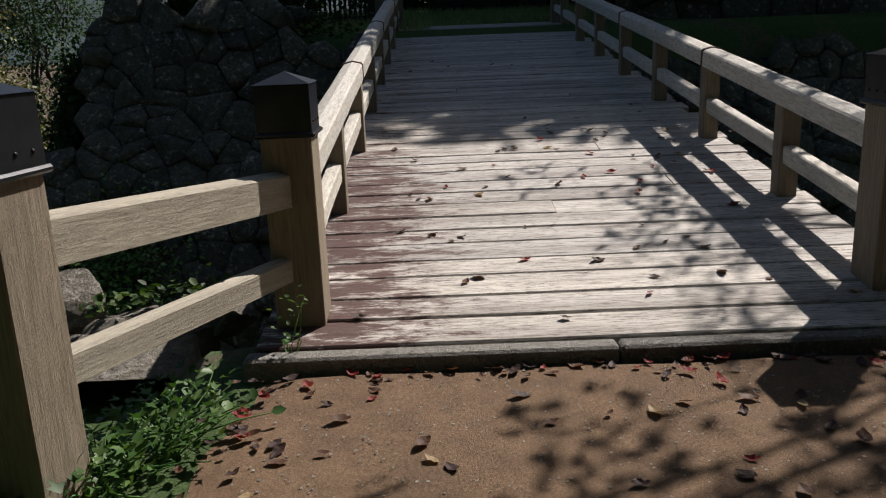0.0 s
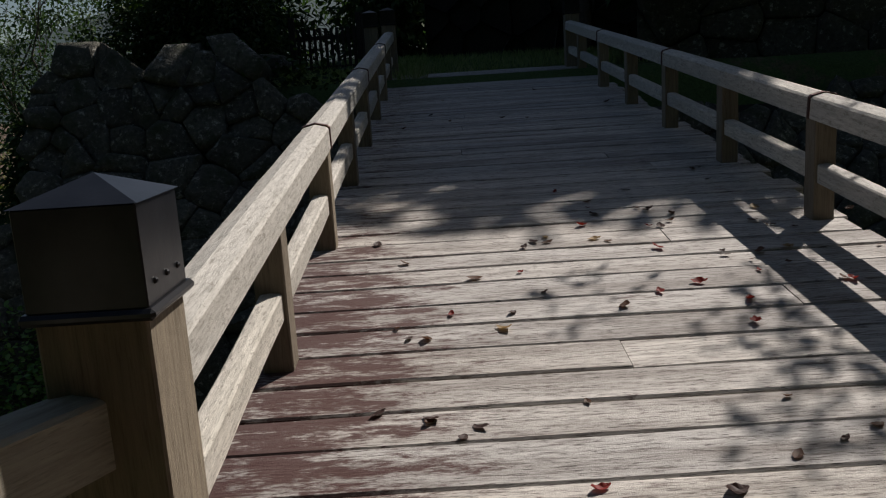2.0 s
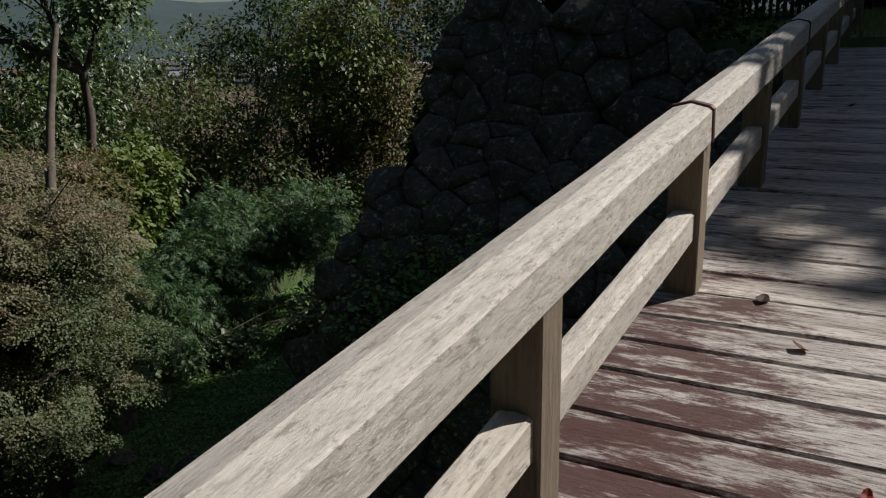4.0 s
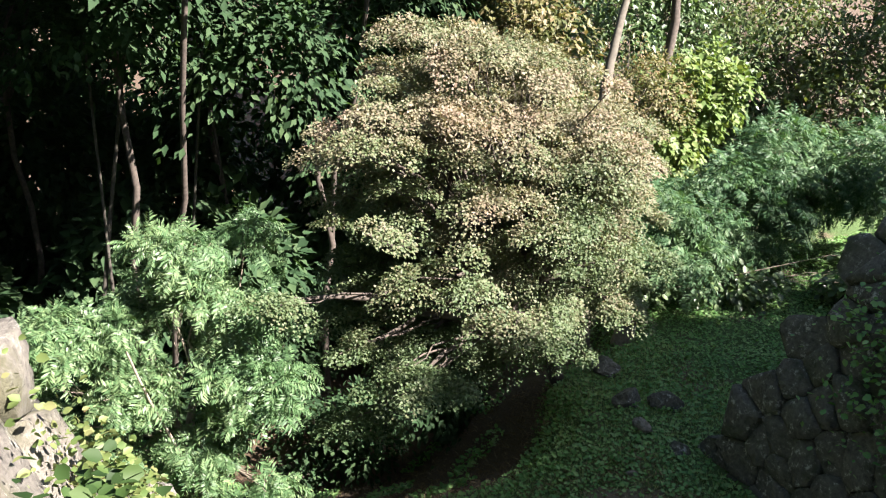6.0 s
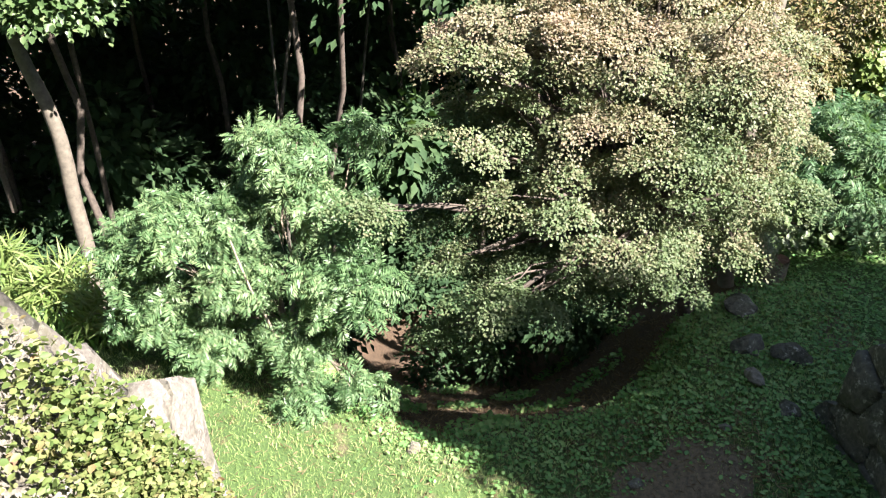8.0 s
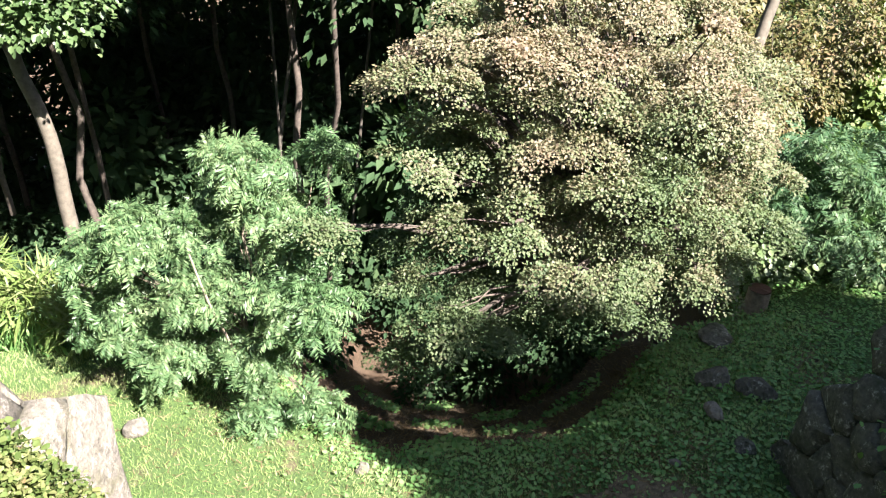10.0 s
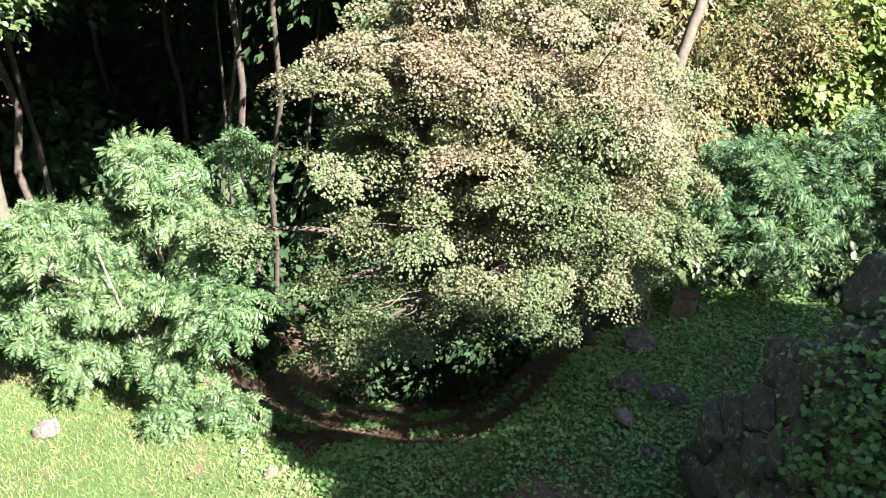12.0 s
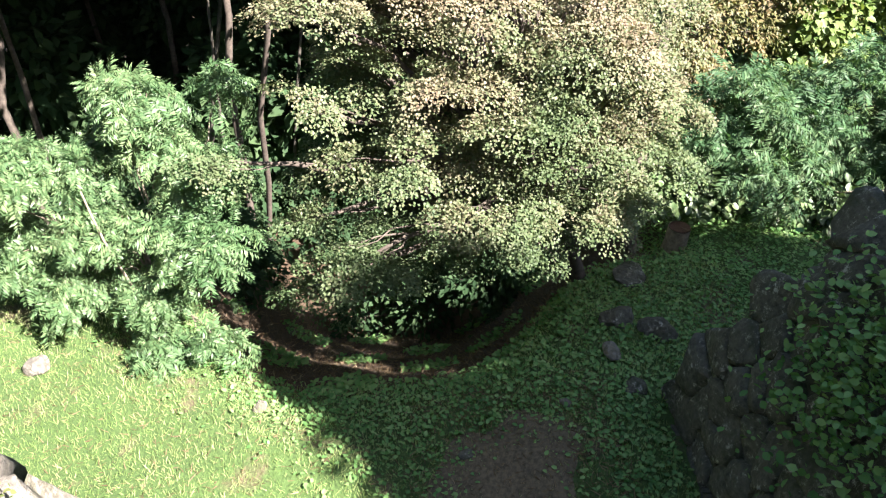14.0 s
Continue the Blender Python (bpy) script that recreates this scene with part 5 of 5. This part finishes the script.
M_PATHWEED = leaf_mat("path_weed_leaves", [(0.2, (0.030, 0.075, 0.018)), (0.5, (0.065, 0.135, 0.036)), (0.8, (0.13, 0.20, 0.065))], (0.9, 1.0, 0.4), 0.45, 4.0)
for k in range(15):
    rng = random.Random(300 + k)
    x, y = -2.10 + 0.026 * k + rng.uniform(-0.16, 0.08), -1.30 + 0.06 * k + rng.uniform(-0.1, 0.1)
    weed_plant("weed_plant", "leafy green weed growing beside the earth path", x, y, 54, 0.058, 0.11, 0.17, M_PATHWEED, 300 + k)
weed_plant("flowering_weed", "thin weed with small pale flowers at the post's foot", -1.47, 0.02, 34, 0.034, 0.05, 0.34, M_PATHWEED, 330)
for k, (x, y, z) in enumerate([(-2.3, 0.95, 0.0), (-2.6, 0.9, -0.02), (-2.95, 1.15, 0.2), (-2.1, 1.05, -0.03)]):
    rg = np.random.default_rng(340 + k)
    cover("rock_ivy", "small ivy sprig growing over the rock", np.column_stack([rg.normal(x, 0.09, 60), rg.normal(y, 0.09, 60), rg.normal(z, 0.03, 60)]), BROAD, M_IVY, 0.055, 340 + k, 0.6)

def bare_patch(cx, cy, rx, ry):
    v, f, n = [], [], 36
    for j in range(5):
        for i in range(n):
            a = 2 * math.pi * i / n
            k = j / 4 * (1 + 0.14 * math.sin(3 * a + 1) + 0.08 * math.sin(7 * a))
            x, y = cx + rx * k * math.cos(a), cy + ry * k * math.sin(a)
            v.append((x, y, float(ground_z(x, y)) + (0.02 if j < 4 else -0.03)))
    for j in range(4):
        for i in range(n):
            f.append((j * n + i, j * n + (i + 1) % n, (j + 1) * n + (i + 1) % n, (j + 1) * n + i))
    return mesh_of("bare_earth", v, f, M_MULCH, True)


tagged(new("ground_bare_patch", bare_patch(-6.7, 5.6, 1.15, 0.85)), "bare brown earth patch on the moat floor", "ground", kind="structure")

def grit(n, seed):
    rg = np.random.default_rng(seed)
    pos = np.column_stack([rg.uniform(-1.5, 2.2, n), rg.uniform(-3.0, -0.1, n)])
    pos = np.column_stack([pos, ground_z(pos[:, 0], pos[:, 1]) + 0.033])
    v = np.array([(-0.5, -0.4, 0), (0.5, -0.3, 0), (0.4, 0.5, 0), (-0.4, 0.4, 0), (0, 0, 0.5)])
    f = np.array([(0, 1, 4), (1, 2, 4), (2, 3, 4), (3, 0, 4)])
    verts = pos[:, None] + v[None] * rg.uniform(0.004, 0.013, n)[:, None, None] * np.array([1, 1, 0.7])
    tris = f[None] + (5 * np.arange(n))[:, None, None]
    return tri_mesh("grit", verts.reshape(-1, 3), tris.reshape(-1, 3), M_SILL)


tagged(new("grit", grit(2600, 5)), "loose pale grit on the earth path", "gravel", kind="stuff")

# ---- fallen leaves ----
def dry_leaf(seed, mat):
    rng = random.Random(seed)
    bm = bmesh.new()
    n = 6
    left, mid, right = [], [], []
    curl, twist = rng.uniform(0.2, 0.9), rng.uniform(-0.3, 0.3)
    for i in range(n + 1):
        f = i / n
        w = 0.30 * math.sin(math.pi * (0.06 + 0.9 * f)) * rng.uniform(0.8, 1.15)
        z = curl * (f - 0.5) ** 2
        mid.append(bm.verts.new((twist * f * f, f - 0.5, z)))
        left.append(bm.verts.new((twist * f * f - w, f - 0.5, z + curl * w * rng.uniform(0.2, 0.9))))
        right.append(bm.verts.new((twist * f * f + w, f - 0.5, z + curl * w * rng.uniform(0.0, 0.8))))
    for i in range(n):
        bm.faces.new((left[i], mid[i], mid[i + 1], left[i + 1]))
        bm.faces.new((mid[i], right[i], right[i + 1], mid[i + 1]))
    return from_bm("fallen_leaf", bm, mat)


M_DRY = [leaf_mat("dry_leaf_" + nm, [(0.2, tuple(0.6 * c for c in col)), (0.8, col)], (1.0, 0.8, 0.5), 0.6, 40)
         for nm, col in (("brown", (0.13, 0.065, 0.04)), ("red", (0.28, 0.035, 0.03)), ("tan", (0.42, 0.31, 0.17)), ("dark", (0.07, 0.04, 0.035)))]
LEAF_LABEL = ("curled brown fallen leaf", "dark red fallen maple leaf", "pale tan fallen leaf", "crumpled dark fallen leaf")
LEAVES = [[dry_leaf(400 + 7 * k + j, M_DRY[k]) for j in range(3)] for k in range(4)]


def drop_leaves(n, seed, where, base, weights, where_label):
    rng = random.Random(seed)
    for i in range(n):
        x, y = where(rng)
        k = rng.choices(range(4), weights)[0]
        size = rng.uniform(0.035, 0.085)
        ob = new("fallen_leaf", LEAVES[k][rng.randrange(3)])
        ob.matrix_basis = pose(x, y, base(x, y) + 0.006, rng.uniform(-14, 14), rng.uniform(-14, 14), rng.uniform(0, 360)) @ Matrix.Diagonal((size, size, size, 1))
        tagged(ob, LEAF_LABEL[k] + " lying on the " + where_label, "leaf", "fallen leaves")


drop_leaves(34, 1, lambda r: (r.uniform(-1.3, 1.35), r.uniform(0.15, 2.4)), lambda x, y: deck_z(y), (5, 2, 1, 4), "plank deck")
drop_leaves(44, 2, lambda r: (r.gauss(0.2, 0.55), r.gauss(3.2, 0.5)), lambda x, y: deck_z(y), (5, 2, 1, 4), "plank deck")
drop_leaves(10, 3, lambda r: (r.uniform(-1.2, 1.2), r.uniform(4.5, 10)), lambda x, y: deck_z(y), (5, 1, 1, 4), "plank deck")
PATH_Z = lambda x, y: float(ground_z(x, y)) + 0.032
drop_leaves(46, 4, lambda r: (r.uniform(-1.3, 1.5), r.uniform(-1.6, -0.3)), PATH_Z, (5, 1, 2, 5), "earth path")
drop_leaves(60, 5, lambda r: (r.uniform(-1.5, 1.4), -0.08 - abs(r.gauss(0, 0.07))), PATH_Z, (5, 3, 1, 6), "earth path")
drop_leaves(34, 6, lambda r: (-1.62 + r.gauss(0, 0.10) + 0.1, r.uniform(-1.2, -0.1)), PATH_Z, (5, 4, 1, 5), "earth path")

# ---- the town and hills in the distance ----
# distance haze is mixed into the hills' blue-green base colour
M_HILL = plain("hazy_far_hill", (0.03, 0.055, 0.06), 1.0, 0, 0.2, 0.01)
M_WHITE = plain("white_render", (0.75, 0.75, 0.73), 0.7, 0, 0.05, 0.2)
M_ROOF = plain("grey_roof", (0.22, 0.24, 0.27), 0.7, 0, 0.2, 0.2)
M_GLASS = plain("dark_glass", (0.06, 0.07, 0.09), 0.2, 0, 0.1, 0.2)
M_RED = plain("red_arch", (0.45, 0.16, 0.12), 0.6, 0, 0.1, 0.3)
hv, hf, k = [], [], 60
for i in range(k + 1):
    a = radians(-20 + 150 * i / k)
    top = 150 + 60 * math.sin(3 * a + 1) + 40 * math.sin(8 * a) + 18 * math.sin(19 * a + 2)
    for r, z in ((1500, -20), (1800, 0.55 * top), (2150, top)):
        hv.append((-math.sin(a) * r, math.cos(a) * r, z))
for i in range(k):
    for j in range(2):
        q0 = 3 * i + j
        hf.append((q0, q0 + 3, q0 + 4, q0 + 1))
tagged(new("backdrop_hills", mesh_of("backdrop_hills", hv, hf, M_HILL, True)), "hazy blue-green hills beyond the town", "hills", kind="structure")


def town_house(yaw, dist, wide, high, base, tower):
    a = radians(yaw)
    root = new("white_building" if tower else "town_house")
    root.matrix_basis = pose(-math.sin(a) * dist, math.cos(a) * dist, base, 0, 0, yaw)
    part("wall", from_bm("wall", box_bm((-wide / 2, -wide / 3, 0), (wide / 2, wide / 3, high), 0.1), M_WHITE), root)
    bm = bmesh.new()
    e, r = wide / 2 + 0.5, wide * (0.04 if tower else 0.25)
    vs = [bm.verts.new(p) for p in ((-e, -wide / 3 - 0.5, high), (e, -wide / 3 - 0.5, high), (e, wide / 3 + 0.5, high), (-e, wide / 3 + 0.5, high), (-e, 0, high + r), (e, 0, high + r))]
    for f in ((0, 1, 5, 4), (2, 3, 4, 5), (0, 4, 3), (1, 2, 5), (3, 2, 1, 0)):
        bm.faces.new([vs[i] for i in f])
    part("roof", from_bm("roof", bm, M_ROOF), root)
    for f in range(max(1, int(high / 3.2))):
        part("window", from_bm("window", box_bm((-wide * 0.42, -wide / 3 - 0.06, 1.2 + 3.2 * f), (wide * 0.42, -wide / 3 + 0.02, 2.6 + 3.2 * f)), M_GLASS), root)
    return tagged(root, "white multi-storey building far off in the town" if tower else "small pale house far off in the town", "building", "town buildings")


rng_t = random.Random(9)
for i in range(60):
    yaw = rng_t.uniform(36, 66)
    tower = rng_t.random() < 0.22
    town_house(yaw, rng_t.uniform(480, 760), rng_t.uniform(16, 26) if tower else rng_t.uniform(8, 14), rng_t.uniform(11, 19) if tower else rng_t.uniform(5, 8), -18.5, tower)


def arch_bridge(yaw, dist, span, rise, base):
    a = radians(yaw)
    root = new("arch_bridge")
    root.matrix_basis = pose(-math.sin(a) * dist, math.cos(a) * dist, base, 0, 0, yaw)
    for side in (-4, 4):
        pts = [(-span / 2 + span * i / 24, side, rise * (1 - (2 * i / 24 - 1) ** 2)) for i in range(25)]
        v, t = tube(pts, [0.9] * 25, 6)
        part("arch", tri_mesh("arch", np.array([tuple(p) for p in v]), np.array(t), M_RED), root)
        for i in range(3, 22, 2):
            x, _, z = pts[i]
            part("hanger", from_bm("hanger", box_bm((x - 0.2, side - 0.2, 0), (x + 0.2, side + 0.2, z)), M_RED), root)
    part("roadway", from_bm("roadway", box_bm((-span / 2 - 30, -5, -1.2), (span / 2 + 30, 5, 0.3), 0.1), M_WHITE), root)
    return tagged(root, "red steel arch bridge far off in the town", "bridge")


arch_bridge(32.9, 620, 42, 14, -8)

# ---- pieces of deck and walls ----
lay_deck()
FAR_WALL = tagged(new("wall_far"), "shaded dark mossy battered dry-stone castle wall below the far bank", "stone wall", kind="structure")
arcs = [FAR_ARC[-3] * 1.06 * k / 24 for k in range(25)]
part("backing", wall_sheet("backing", far_inner, [-7.5 + 0.6 * k for k in range(31)], arcs, M_GAP), FAR_WALL)
lay_stones(FAR_WALL, far_face, -8.2, 10.0, 0.6, FAR_ARC[-2] + 0.1, 0.36, 21, 300, M_WALL_SHADED, keep=lambda p: p.x > far_corner(p.z) and p.z < (2.0 + 0.12 * math.sin(p.x * 3) if p.x < -3.1 else deck_z(p.y) - 0.35 if p.x > -1.9 else 1.25), proud=0.14)
part("side_backing", wall_sheet("side_backing", far_side, [0.1 + 0.6 * k for k in range(14)], arcs, M_GAP), FAR_WALL)
NEAR_WALL = tagged(new("wall_near"), "sunlit pale battered dry-stone abutment wall of the near bank", "stone wall", kind="structure")
part("backing", wall_sheet("backing", near_face, [-4.3 + 0.6 * k for k in range(22)], [-5 + 0.28 * k for k in range(15)], M_GAP), NEAR_WALL)
for u0, u1, top in ((-6.6, -2.05, -0.12), (-2.05, 2.05, -0.80), (2.05, 8.0, -0.12)):
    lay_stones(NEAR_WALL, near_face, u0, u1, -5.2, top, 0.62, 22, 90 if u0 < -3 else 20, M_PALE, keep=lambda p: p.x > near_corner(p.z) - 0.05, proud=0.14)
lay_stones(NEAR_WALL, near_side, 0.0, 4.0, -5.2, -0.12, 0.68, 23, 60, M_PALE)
